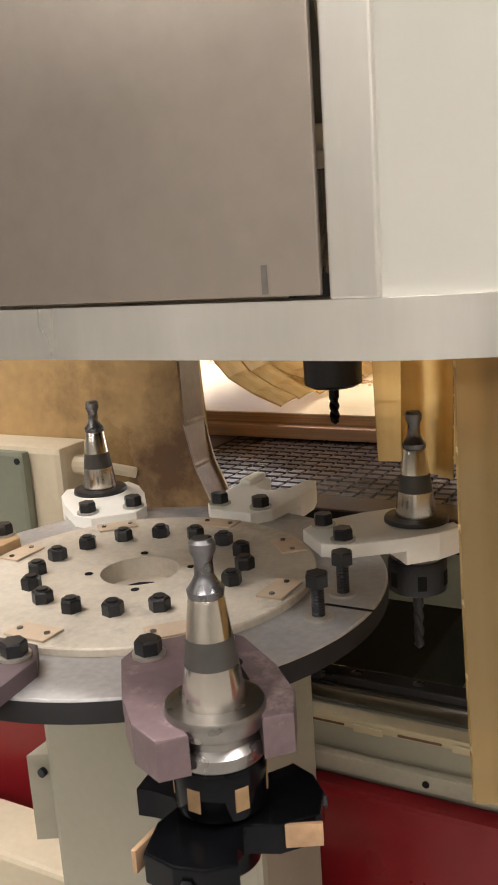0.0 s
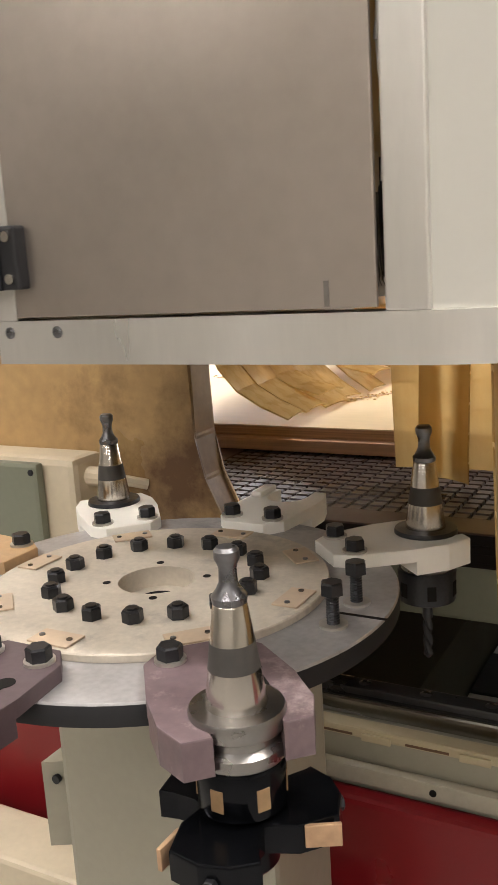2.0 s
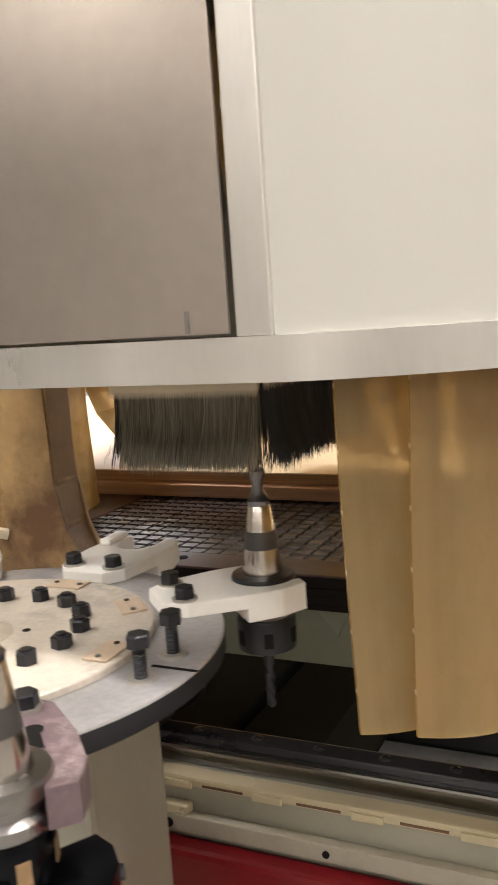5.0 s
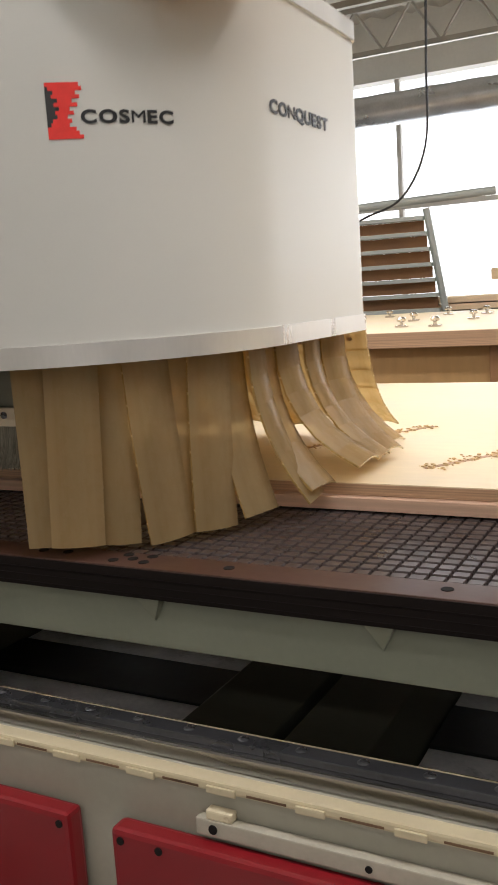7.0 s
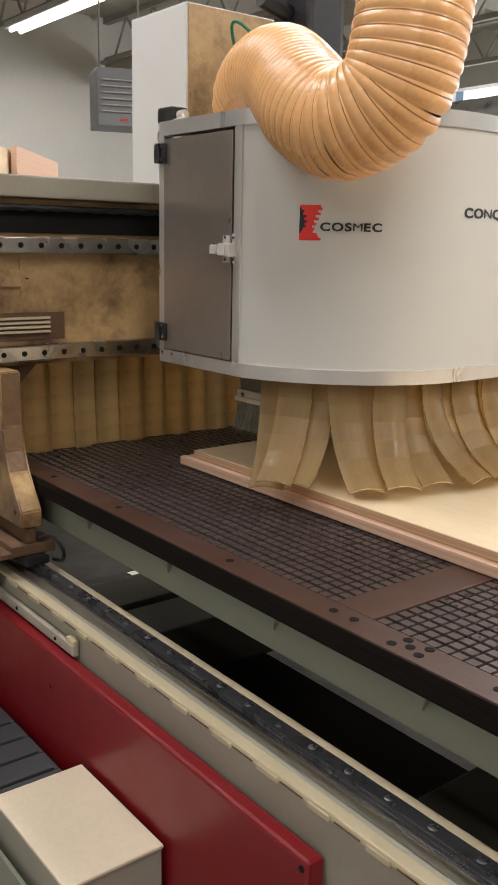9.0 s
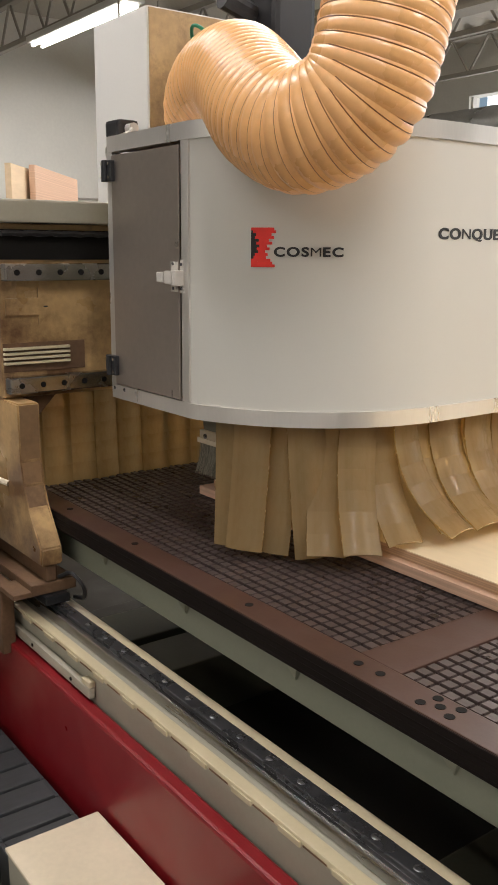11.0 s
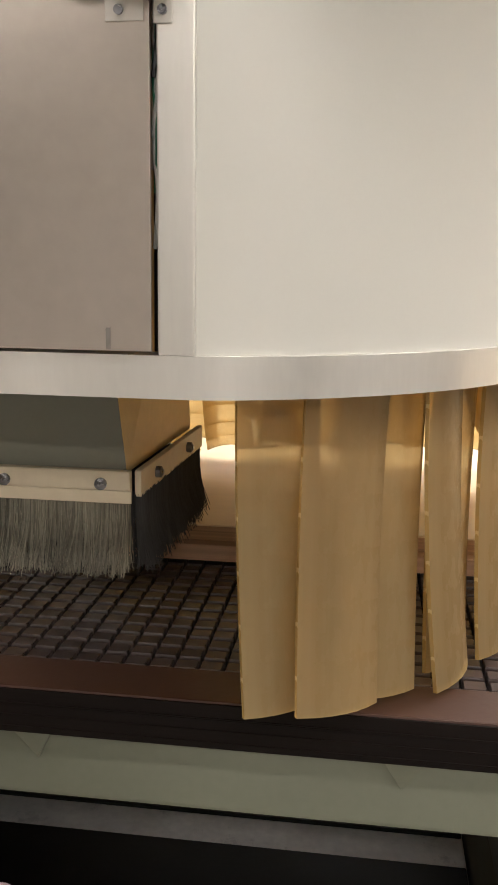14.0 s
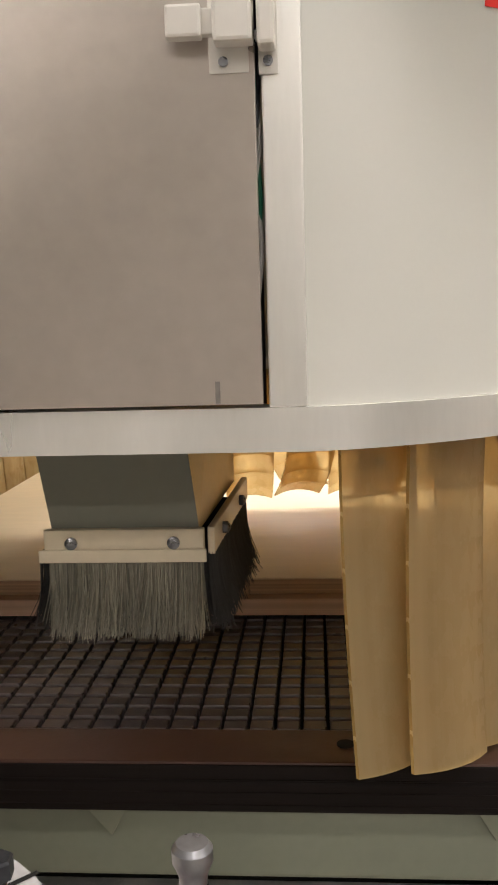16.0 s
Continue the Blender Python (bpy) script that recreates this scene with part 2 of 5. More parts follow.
M_WASHER = mat("zinc_washer", (0.5, 0.47, 0.42), 0.4, 0.7, 0.2, 80)
M_BRISTLE = mat("grey_bristle", (0.3, 0.28, 0.22), 0.75, 0, 0.3, 30, 0, 200, island=0.85)
M_BRISTLEBLACK = mat("black_bristle", (0.03, 0.03, 0.03), 0.65, 0, 0.3, 30, 0, 200, island=0.6)
M_SHROUDSIDE = mat("ambered_sheet", (0.68, 0.52, 0.26), 0.45, 0, 0.12, 8, 0.0003, 120)
M_HOSE = mat("amber_hose_film", (0.78, 0.43, 0.175), 0.3, 0, 0.14, 10, 0.0003, 100, sub=0.0)
M_HOSERIB = mat("brown_hose_spiral", (0.24, 0.1, 0.03), 0.4, 0, 0.15, 20)
M_BLACKPLASTIC = mat("black_plastic", (0.02, 0.02, 0.022), 0.4, 0, 0.15, 40)
M_GREYPLASTIC = mat("light_grey_plastic", (0.55, 0.52, 0.47), 0.4, 0, 0.06, 30)
M_CABWHITE = mat("white_cabinet_paint", (0.66, 0.65, 0.62), 0.4, 0, 0.04, 5, 0.0002, 200)
M_INK = mat("black_lettering", (0.02, 0.02, 0.02), 0.4)
M_LOGO = mat("red_lettering", (0.75, 0.03, 0.02), 0.4)
M_WALL = mat("white_block_wall", (0.68, 0.65, 0.58), 0.8, 0, 0.08, 1.5, 0.002, 30)
M_CEIL = mat("ribbed_roof_deck", (0.46, 0.42, 0.35), 0.7, 0, 0.15, 2)
M_JOIST = mat("grey_steel_joist", (0.36, 0.33, 0.28), 0.6, 0.2, 0.15, 6)
M_GALV = mat("galvanised_duct", (0.5, 0.5, 0.5), 0.35, 0.9, 0.2, 6, 0, 60)
M_HEATER = mat("grey_heater_paint", (0.26, 0.27, 0.28), 0.5, 0.1, 0.1, 8)
M_CARCASS = mat("orange_fir_carcass", (0.42, 0.25, 0.1), 0.6, 0, 0.15, 3, 0.0003, 40, stretch=(1, 1, 0.2))
M_STEP = mat("grey_green_step", (0.35, 0.37, 0.34), 0.5, 0, 0.1, 6)
M_BROWN = mat("brown_board", (0.28, 0.14, 0.06), 0.7, 0, 0.2, 6)
M_PINE = mat("pale_lumber", (0.66, 0.5, 0.32), 0.65, 0, 0.2, 6, 0.0004, 60, stretch=(0.2, 1, 1))
M_WHITEBOARD = mat("white_sheet_board", (0.72, 0.7, 0.68), 0.5, 0, 0.03, 4)
M_YELLOW = mat("yellow_plastic", (0.75, 0.42, 0.04), 0.5, 0, 0.08, 10)
M_TUBE = glow("fluorescent_tube", (1.0, 0.93, 0.84), 14)
M_DAY = glow("overexposed_daylight", (0.98, 0.98, 1.0), 3.4)
for dull in (M_TABLESIDE, M_STEELSHADE, M_HOLE, M_OLIVE):
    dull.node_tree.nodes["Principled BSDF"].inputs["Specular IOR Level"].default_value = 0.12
M_VINYL = vinyl("ambered_strip_vinyl", (0.74, 0.6, 0.36), 0.0, 0.44)
# Pale colour carries the highlight along a strip's cut bottom edge.
M_VINYLEDGE = mat("lit_cut_vinyl_edge", (0.8, 0.68, 0.42), 0.25, 0, 0.08, 40, sub=0.25)
M_VINYLSIDE = mat("honey_vinyl_edge", (0.42, 0.28, 0.1), 0.25, 0, 0.12, 40, sub=0.2)
M_VINYLOLD = vinyl("grimy_strip_vinyl", (0.68, 0.52, 0.25), 0.35, 0.24)
M_WIRE_GREEN = mat("green_wire", (0.02, 0.2, 0.1), 0.5)
M_WIRE_WHITE = mat("white_wire", (0.7, 0.7, 0.66), 0.5)


# ---- mesh tools ----
def part(name, bm, material, parent=None, label="", smooth=False):
    me = bpy.data.meshes.new(name)
    bmesh.ops.recalc_face_normals(bm, faces=bm.faces)
    bm.to_mesh(me)
    bm.free()
    for m in (material if isinstance(material, (list, tuple)) else [material]):
        me.materials.append(m)
    if smooth:
        for p in me.polygons:
            p.use_smooth = True
        me.set_sharp_from_angle(angle=radians(35))
    ob = new(name, me)
    ob.parent = parent
    if label:
        ob["label"] = label
    return ob


def again(name, source, parent, m):
    ob = new(name, source.data)
    ob.parent, ob.matrix_basis = parent, m
    return ob


def thing(name, label, category, group="", at=None):
    ob = new(name)
    ob.empty_display_size = 0.05
    if at is not None:
        ob.matrix_basis = at
    return tagged(ob, label, category, group)


def box(x0, x1, y0, y1, z0, z1, bevel=0.0, bm=None, m=None):
    bm = bm or bmesh.new()
    r = bmesh.ops.create_cube(bm, size=1.0)
    vs = r["verts"]
    for v in vs:
        v.co = Vector(((x0 + x1) / 2 + v.co.x * (x1 - x0), (y0 + y1) / 2 + v.co.y * (y1 - y0), (z0 + z1) / 2 + v.co.z * (z1 - z0)))
    if bevel:
        es = list({e for v in vs for e in v.link_edges})
        r = bmesh.ops.bevel(bm, geom=es, offset=bevel, segments=2, affect="EDGES", profile=0.6)
        vs = list({v for f in r["faces"] for v in f.verts} | {v for v in vs if v.is_valid})
    if m is not None:
        bmesh.ops.transform(bm, matrix=m, verts=vs)
    return bm


def cyl(r, z0, z1, seg=24, at=(0, 0), bm=None, r2=None, m=None):
    bm = bm or bmesh.new()
    q = bmesh.ops.create_cone(bm, cap_ends=True, segments=seg, radius1=r, radius2=r if r2 is None else r2, depth=z1 - z0)
    mm = Matrix.Translation((at[0], at[1], (z0 + z1) / 2))
    bmesh.ops.transform(bm, matrix=(m @ mm) if m is not None else mm, verts=q["verts"])
    return bm


def rod(a, b, r, seg=8, bm=None):
    a, b = Vector(a), Vector(b)
    bm = bm or bmesh.new()
    q = bmesh.ops.create_cone(bm, cap_ends=True, segments=seg, radius1=r, radius2=r, depth=(b - a).length)
    mm = Matrix.Translation((a + b) / 2) @ (b - a).to_track_quat("Z", "Y").to_matrix().to_4x4()
    bmesh.ops.transform(bm, matrix=mm, verts=q["verts"])
    return bm


def lathe(profile, seg=40, bm=None):
    """Turn a profile of (radius, height), bottom to top, round the z axis."""
    bm = bm or bmesh.new()
    rings = []
    for r, z in profile:
        rings.append([bm.verts.new((r * math.cos(2 * math.pi * i / seg), r * math.sin(2 * math.pi * i / seg), z)) for i in range(seg)])
    for a, b in zip(rings, rings[1:]):
        for i in range(seg):
            bm.faces.new((a[i], a[(i + 1) % seg], b[(i + 1) % seg], b[i]))
    bm.faces.new(rings[0][::-1])
    bm.faces.new(rings[-1])
    return bm


def prism(outline, z0, z1, bevel=0.0, bm=None):
    bm = bm or bmesh.new()
    lo = [bm.verts.new((x, y, z0)) for x, y in outline]
    hi = [bm.verts.new((x, y, z1)) for x, y in outline]
    n = len(outline)
    top = bm.faces.new(hi)
    bm.faces.new(lo[::-1])
    for i in range(n):
        bm.faces.new((lo[i], lo[(i + 1) % n], hi[(i + 1) % n], hi[i]))
    if bevel:
        bmesh.ops.bevel(bm, geom=list(top.edges), offset=bevel, segments=2, affect="EDGES", profile=0.6)
    return bm


def wall_along(path, z0, z1, thick, bm=None, closed=False):
    """A wall of that thickness, to the inner side (left of the path), along a plan path."""
    bm = bm or bmesh.new()
    inner = offset(path, thick)
    rows = [[bm.verts.new((x, y, z)) for x, y in line] for line, z in ((path, z0), (path, z1), (inner, z1), (inner, z0))]
    for k in range(4):
        a, b = rows[k], rows[(k + 1) % 4]
        for i in range(len(path) - 1):
            bm.faces.new((a[i], a[i + 1], b[i + 1], b[i]))
    bm.faces.new([r[0] for r in rows])
    bm.faces.new([r[-1] for r in rows][::-1])
    return bm


def offset(path, d):
    out = []
    for i, p in enumerate(path):
        a, b = Vector(path[max(i - 1, 0)]), Vector(path[min(i + 1, len(path) - 1)])
        t = (b - a).normalized()
        out.append((p[0] - t.y * d, p[1] + t.x * d))
    return out


def tube(points, r, seg=10, bm=None):
    bm = bm or bmesh.new()
    pts = [Vector(p) for p in points]
    rings = []
    for i, p in enumerate(pts):
        t = (pts[min(i + 1, len(pts) - 1)] - pts[max(i - 1, 0)]).normalized()
        q = t.to_track_quat("Z", "Y").to_matrix()
        rr = r[i] if isinstance(r, list) else r
        rings.append([bm.verts.new(p + q @ Vector((rr * math.cos(2 * math.pi * k / seg), rr * math.sin(2 * math.pi * k / seg), 0))) for k in range(seg)])
    for a, b in zip(rings, rings[1:]):
        k0 = min(range(seg), key=lambda k: sum((a[j].co - b[(j + k) % seg].co).length for j in range(0, seg, 3)))
        for i in range(seg):
            bm.faces.new((a[i], a[(i + 1) % seg], b[(i + 1 + k0) % seg], b[(i + k0) % seg]))
    bm.faces.new(rings[0][::-1])
    bm.faces.new(rings[-1])
    return bm


def smooth_path(points, n):
    """Catmull-Rom through points, n steps a span."""
    P = [Vector(p) for p in points]
    P = [2 * P[0] - P[1]] + P + [2 * P[-1] - P[-2]]
    out = []
    for i in range(1, len(P) - 2):
        for k in range(n):
            t = k / n
            a, b, c, d = P[i - 1:i + 3]
            out.append(0.5 * ((2 * b) + (c - a) * t + (2 * a - 5 * b + 4 * c - d) * t * t + (3 * b - a - 3 * c + d) * t ** 3))
    out.append(P[-2])
    return out


def letters(name, text, size, m, material, parent, label):
    cu = bpy.data.curves.new(name, "FONT")
    cu.body, cu.size, cu.extrude, cu.offset = text, size, 0.0004, size * (0.0 if text in "MN" else 0.036)
    ob = new(name, cu)
    me = bpy.data.meshes.new_from_object(ob.evaluated_get(bpy.context.evaluated_depsgraph_get()))
    bpy.data.objects.remove(ob)
    me.materials.append(material)
    o = new(name, me)
    o.parent, o.matrix_basis = parent, m
    o["label"] = label
    return o


def hexbolt(af, h, bm=None, z=0.0, at=(0, 0), stud=0.0):
    bm = cyl(af / math.sqrt(3), z, z + h * 0.86, 6, at, bm)
    cyl(af / math.sqrt(3) * 0.99, z + h * 0.86, z + h, 6, at, bm, r2=af * 0.5)
    if stud:
        cyl(stud, z + h, z + h + 0.003, 12, at, bm)
    return bm


# ---- the hall ----
def hall():
    ob = part("floor", box(-12, 8, -9, 10, -0.2, 0.0), M_CONCRETE)
    tagged(ob, "stained grey concrete workshop floor", "floor", kind="structure")
    for name, b in (("wall_west", (-9.9, -9.7, -9, 10, 0, 4.2)), ("wall_east", (7.8, 8.0, -9, 10, 0, 4.2)), ("wall_south", (-9.7, 7.8, -9, -8.8, 0, 4.2))):
        tagged(part(name, box(*b), M_WALL), "white painted block wall of the workshop", "wall", kind="structure")
    bm = box(-9.7, 7.8, 9.0, 9.2, 0, 1.05)
    box(-9.7, 7.8, 9.0, 9.2, 3.35, 4.2, bm=bm)
    box(-9.7, -7.6, 9.0, 9.2, 1.05, 3.35, bm=bm)
    box(5.6, 7.8, 9.0, 9.2, 1.05, 3.35, bm=bm)
    wn = tagged(part("wall_north", bm, M_WALL), "white workshop wall with a long bright window opening", "wall", kind="structure")
    day = tagged(part("backdrop", box(-7.8, 5.8, 9.6, 9.62, 0.8, 3.6), M_DAY), "overexposed daylight outside the long window", "daylight", kind="structure")
    win = thing("window_1", "long bright workshop window with thin pale bars", "window")
    win["kind"] = "structure"
    for i in range(9):
        x = -7.6 + i * 1.65
        part("mullion", box(x - 0.025, x + 0.025, 9.05, 9.12, 1.05, 3.35, 0.004), M_GREYPLASTIC, win)
    part("rail", box(-7.6, 5.6, 9.04, 9.1, 2.02, 2.07, 0.004), M_GREYPLASTIC, win)
    part("sill", box(-7.6, 5.6, 8.9, 9.1, 1.02, 1.06, 0.004), M_GREYPLASTIC, win)
    bm = bmesh.new()
    n = 120
    xs = [-9.9 + i * (17.9 / n) for i in range(n + 1)]
    rows = [[bm.verts.new((x, y, 3.95 + (0.05 if i % 2 else 0.0))) for i, x in enumerate(xs)] for y in (-9, 10)]
    for i in range(n):
        bm.faces.new((rows[0][i], rows[0][i + 1], rows[1][i + 1], rows[1][i]))
    box(-9.9, 8.0, -9, 10, 4.1, 4.2, bm=bm)
    tagged(part("ceiling", bm, M_CEIL), "ribbed grey-brown metal roof deck", "ceiling", kind="structure")
    # open-web joists along the hall
    base = thing("roof_joist", "open-web grey steel roof joist under the deck", "joist", "roof joists")
    part("top_chord", box(-9.6, 7.7, -0.04, 0.04, 0.42, 0.48), M_JOIST, base)
    part("bottom_chord", box(-9.6, 7.7, -0.03, 0.03, 0.0, 0.05), M_JOIST, base)
    bm = bmesh.new()
    for i in range(30):
        x = -9.4 + i * 0.57
        rod((x, 0, 0.03), (x + 0.285, 0, 0.44), 0.014, 6, bm)
        rod((x + 0.285, 0, 0.44), (x + 0.57, 0, 0.03), 0.014, 6, bm)
    part("web", bm, M_JOIST, base)
    base.matrix_basis = pose(0, -3.6, 3.46)
    for y in (-7.2, -5.3, -1.9, -0.2, 1.7, 3.55, 5.2, 6.8, 8.4):
        copy_thing(base, pose(0, y, 3.46))
    fx = thing("fluorescent_fixture", "lit twin-tube fluorescent fixture hung under the joists, most added for fill", "ceiling light", "ceiling lights")
    part("housing", box(-1.0, 1.0, -0.1, 0.1, 0.03, 0.09, 0.01), M_CABWHITE, fx)
    for s in (-0.05, 0.05):
        part("tube", rod((-0.95, s, 0.012), (0.95, s, 0.012), 0.017, 10), M_TUBE, fx)
    # the added fill lamps get fixtures too
    for i, (lx, ly, watts) in enumerate(TUBES):
        if i == 0:
            fx.matrix_basis = pose(lx, ly, 3.37)
        else:
            copy_thing(fx, pose(lx, ly, 3.37))
    # spiral duct before the window
    d = thing("spiral_duct", "galvanised spiral ventilation duct under the roof", "duct")
    bm = bmesh.new()
    tube([(-8.6 + i * 0.2, 8.0, 2.86) for i in range(75)], [0.145 + 0.006 * (i % 2) for i in range(75)], 20, bm)
    part("pipe", bm, M_GALV, d, smooth=True)
    for x in (-5.0, -1.0, 3.0):
        part("hanger", box(x, x + 0.02, 7.99, 8.01, 3.0, 3.96), M_JOIST, d)
    b = thing("crane_beam", "grey steel channel beam running under the roof", "beam")
    bm = box(-9.6, 7.7, 5.18, 5.22, 3.2, 3.43)
    box(-9.6, 7.7, 5.1, 5.3, 3.43, 3.459, bm=bm)
    box(-9.6, 7.7, 5.1, 5.3, 3.17, 3.2, bm=bm)
    part("web", bm, M_JOIST, b)
    part("cover_plate", box(-2.3, -1.7, 5.12, 5.17, 3.1, 3.24, 0.005), M_GREYPLASTIC, b)
    # unit heater on the west wall
    h = thing("unit_heater", "grey louvred unit heater hung from the joists", "heater", at=pose(-6.0, 3.3, 2.24, 0, 0, -20))
    part("casing", box(-0.2, 0.2, -0.2, 0.2, 0, 0.42, 0.012), M_HEATER, h)
    for i in range(6):
        part("louvre", box(0.19, 0.235, -0.17, 0.17, 0.1 + i * 0.045, 0.108 + i * 0.045), M_GREYPLASTIC, h)
    part("badge", box(0.2, 0.206, -0.03, 0.03, 0.04, 0.055), M_LOGO, h)
    for y in (-0.15, 0.15):
        part("hanger_rod", rod((0, y, 0.42), (0, y, 1.73), 0.008), M_JOIST, h)
    w = thing("wall_conduit", "thin grey conduit with a junction box on the white wall", "conduit")
    part("pipe", tube(smooth_path([(-9.66, 1.5, 1.9), (-9.66, 3.6, 1.88), (-9.66, 4.2, 2.0), (-9.66, 6, 2.0)], 6), 0.012, 8), M_JOIST, w)
    part("junction_box", box(-9.7, -9.62, 3.5, 3.62, 1.8, 1.92, 0.006), M_HEATER, w)


def far_things():
    # bench behind the router
    b = thing("assembly_bench", "low plywood-topped bench with orange fir sides", "workbench")
    part("top", box(-4.2, 2.2, 3.0, 5.3, 1.0, 1.037, 0.003), M_PLY, b)
    part("edge_band", box(-4.2, 2.2, 2.98, 2.998, 0.975, 1.036, 0.002), M_PLYEDGE, b)
    for i in range(5):
        x = -4.1 + i * 1.26
        part("side_panel", box(x, x + 1.2, 3.04, 3.06, 0.1, 0.985, 0.003), M_CARCASS, b)
        part("rib", box(x - 0.06, x, 3.02, 3.06, 0.0, 0.985, 0.003), M_BROWN, b)
    part("back_panel", box(-4.1, 2.1, 5.2, 5.22, 0.0, 0.99), M_CARCASS, b)
    k = thing("clamp_knob", "small bright metal clamp stud on the bench top", "clamp", "clamps on the bench")
    part("foot", cyl(0.03, 0, 0.008, 16), M_CHROME, k)
    part("stud", lathe([(0.008, 0.008), (0.008, 0.022), (0.019, 0.026), (0.021, 0.036), (0.012, 0.045)], 16), M_CHROME, k, smooth=True)
    k.matrix_basis = pose(-0.85, 3.4, 1.038)
    rnd = random.Random(4)
    for i in range(13):
        for j in range(3):
            if i or j:
                copy_thing(k, pose(-3.2 + i * 0.36 + rnd.uniform(-0.08, 0.08), 3.35 + j * 0.62 + rnd.uniform(-0.1, 0.1), 1.038))
    # leaning stair flight
    s = thing("stair_flight", "leaning grey steel stair flight with brown board risers", "stairs", at=pose(-2.1, 6.2, 0.0, 0, 0, 8))
    for x in (-0.32, 0.66):
        bm = bmesh.new()
        rod((x - 0.12, 0, 1.78), (x + 0.16, 0.1, 0.0), 0.028, 6, bm)
        part("stringer", bm, M_STEP, s)
    for i in range(14):
        z = 0.2 + i * 0.115
        dx = 0.13 - (z / 1.78) * 0.28
        part("step", box(dx - 0.31, dx + 0.66, -0.05, 0.06, z, z + 0.03, 0.004), M_STEP, s)
        part("riser", box(dx - 0.3, dx + 0.65, 0.062, 0.08, z - 0.083, z), M_BROWN, s)
    part("head_bar", rod((-0.6, -0.02, 1.8), (1.05, -0.02, 1.86), 0.03, 12), M_STEP, s)
    c = thing("hanging_cable", "thin black cable hanging from the roof", "cable")
    part("wire", tube(smooth_path([(-1.2, 5.2, 3.45), (-1.25, 5.3, 2.6), (-1.3, 5.4, 2.1), (-1.5, 5.5, 1.8), (-1.8, 5.6, 1.7), (-2.1, 5.7, 1.6)], 8), 0.008, 6), M_BLACKPLASTIC, c)
    part("connector", box(-2.16, -2.06, 5.68, 5.74, 1.56, 1.61, 0.01), M_BLACKPLASTIC, c)
    w = thing("leaning_sheet", "white sheet board leaning behind the bench", "board", at=pose(-2.75, 5.55, 0.0, -5, 0, 6))
    part("sheet", box(-0.75, 0.55, -0.01, 0.01, 0, 1.68, 0.002), M_WHITEBOARD, w)
    f = thing("yellow_sack", "yellow wedge-shaped plastic cover beside the white sheet", "cover", at=pose(-2.75, 6.0, 1.68, 0, 0, 10))
    part("cover", prism([(-0.13, -0.1), (0.17, -0.1), (0.12, 0.1), (-0.05, 0.1)], 0, 0.14, 0.03), M_YELLOW, f)
    r = thing("timber_rack", "pale timber rack with leaning boards", "rack")
    for x in (-1.05, -0.15, 0.75):
        part("upright", box(x, x + 0.07, 6.8, 6.87, 0, 1.95, 0.004), M_PINE, r)
    for z in (0.55, 0.95, 1.22):
        part("cross_bar", box(-1.2, 0.95, 6.76, 6.8, z, z + 0.09, 0.004), M_PINE, r)
    rnd = random.Random(9)
    g = thing("leaning_board", "pale rough board leaning on the timber rack", "board", "boards on the rack", at=pose(-0.6, 6.7, 0, -4, 3, 0))
    part("plank", box(-0.05, 0.05, -0.012, 0.012, 0, 1.72, 0.002), M_PINE, g)
    for i in range(11):
        copy_thing(g, pose(-0.72 + i * 0.13, 6.72 - 0.02 * (i % 3), 0, -3 - rnd.uniform(0, 3), rnd.uniform(-9, 9), rnd.uniform(-6, 6)))
    p = thing("lumber_pile", "stack of pale offcut planks behind the bench", "lumber pile")
    for i in range(12):
        z = 0.9 + (i // 3) * 0.055
        part("plank", box(-1.7 + rnd.uniform(-0.1, 0.1), -0.9 + rnd.uniform(-0.1, 0.25), 6.4 + (i % 3) * 0.16, 6.54 + (i % 3) * 0.16, z, z + 0.045, 0.003), M_PINE, p)
    part("trestle", box(-1.7, -0.9, 6.4, 6.9, 0, 0.9, 0.004), M_CARCASS, p)
    q = thing("pink_panel", "pale pinkish board standing behind the gantry", "board", at=pose(-2.45, 0.82, 0, 0, 0, -38))
    part("sheet", box(-0.5, 0.12, -0.01, 0.01, 0, 1.68, 0.002), M_PINE, q)
    part("second_sheet", box(-0.7, -0.05, 0.02, 0.04, 0, 1.69, 0.002), M_PLYPINK, q)
    o = thing("low_crate", "tan carton behind the gantry beam", "box", at=pose(-3.3, 2.0, 0, 0, 0, -38))
    part("carton", box(-0.3, 0.3, -0.2, 0.2, 0, 1.6, 0.01), M_TAN, o)


hall()
far_things()


# ---- the bed ----
TABLE_Z, TABLE_Y = 0.937, 0.308
TX0, TX1, TY1 = -1.36, 1.75, 1.95


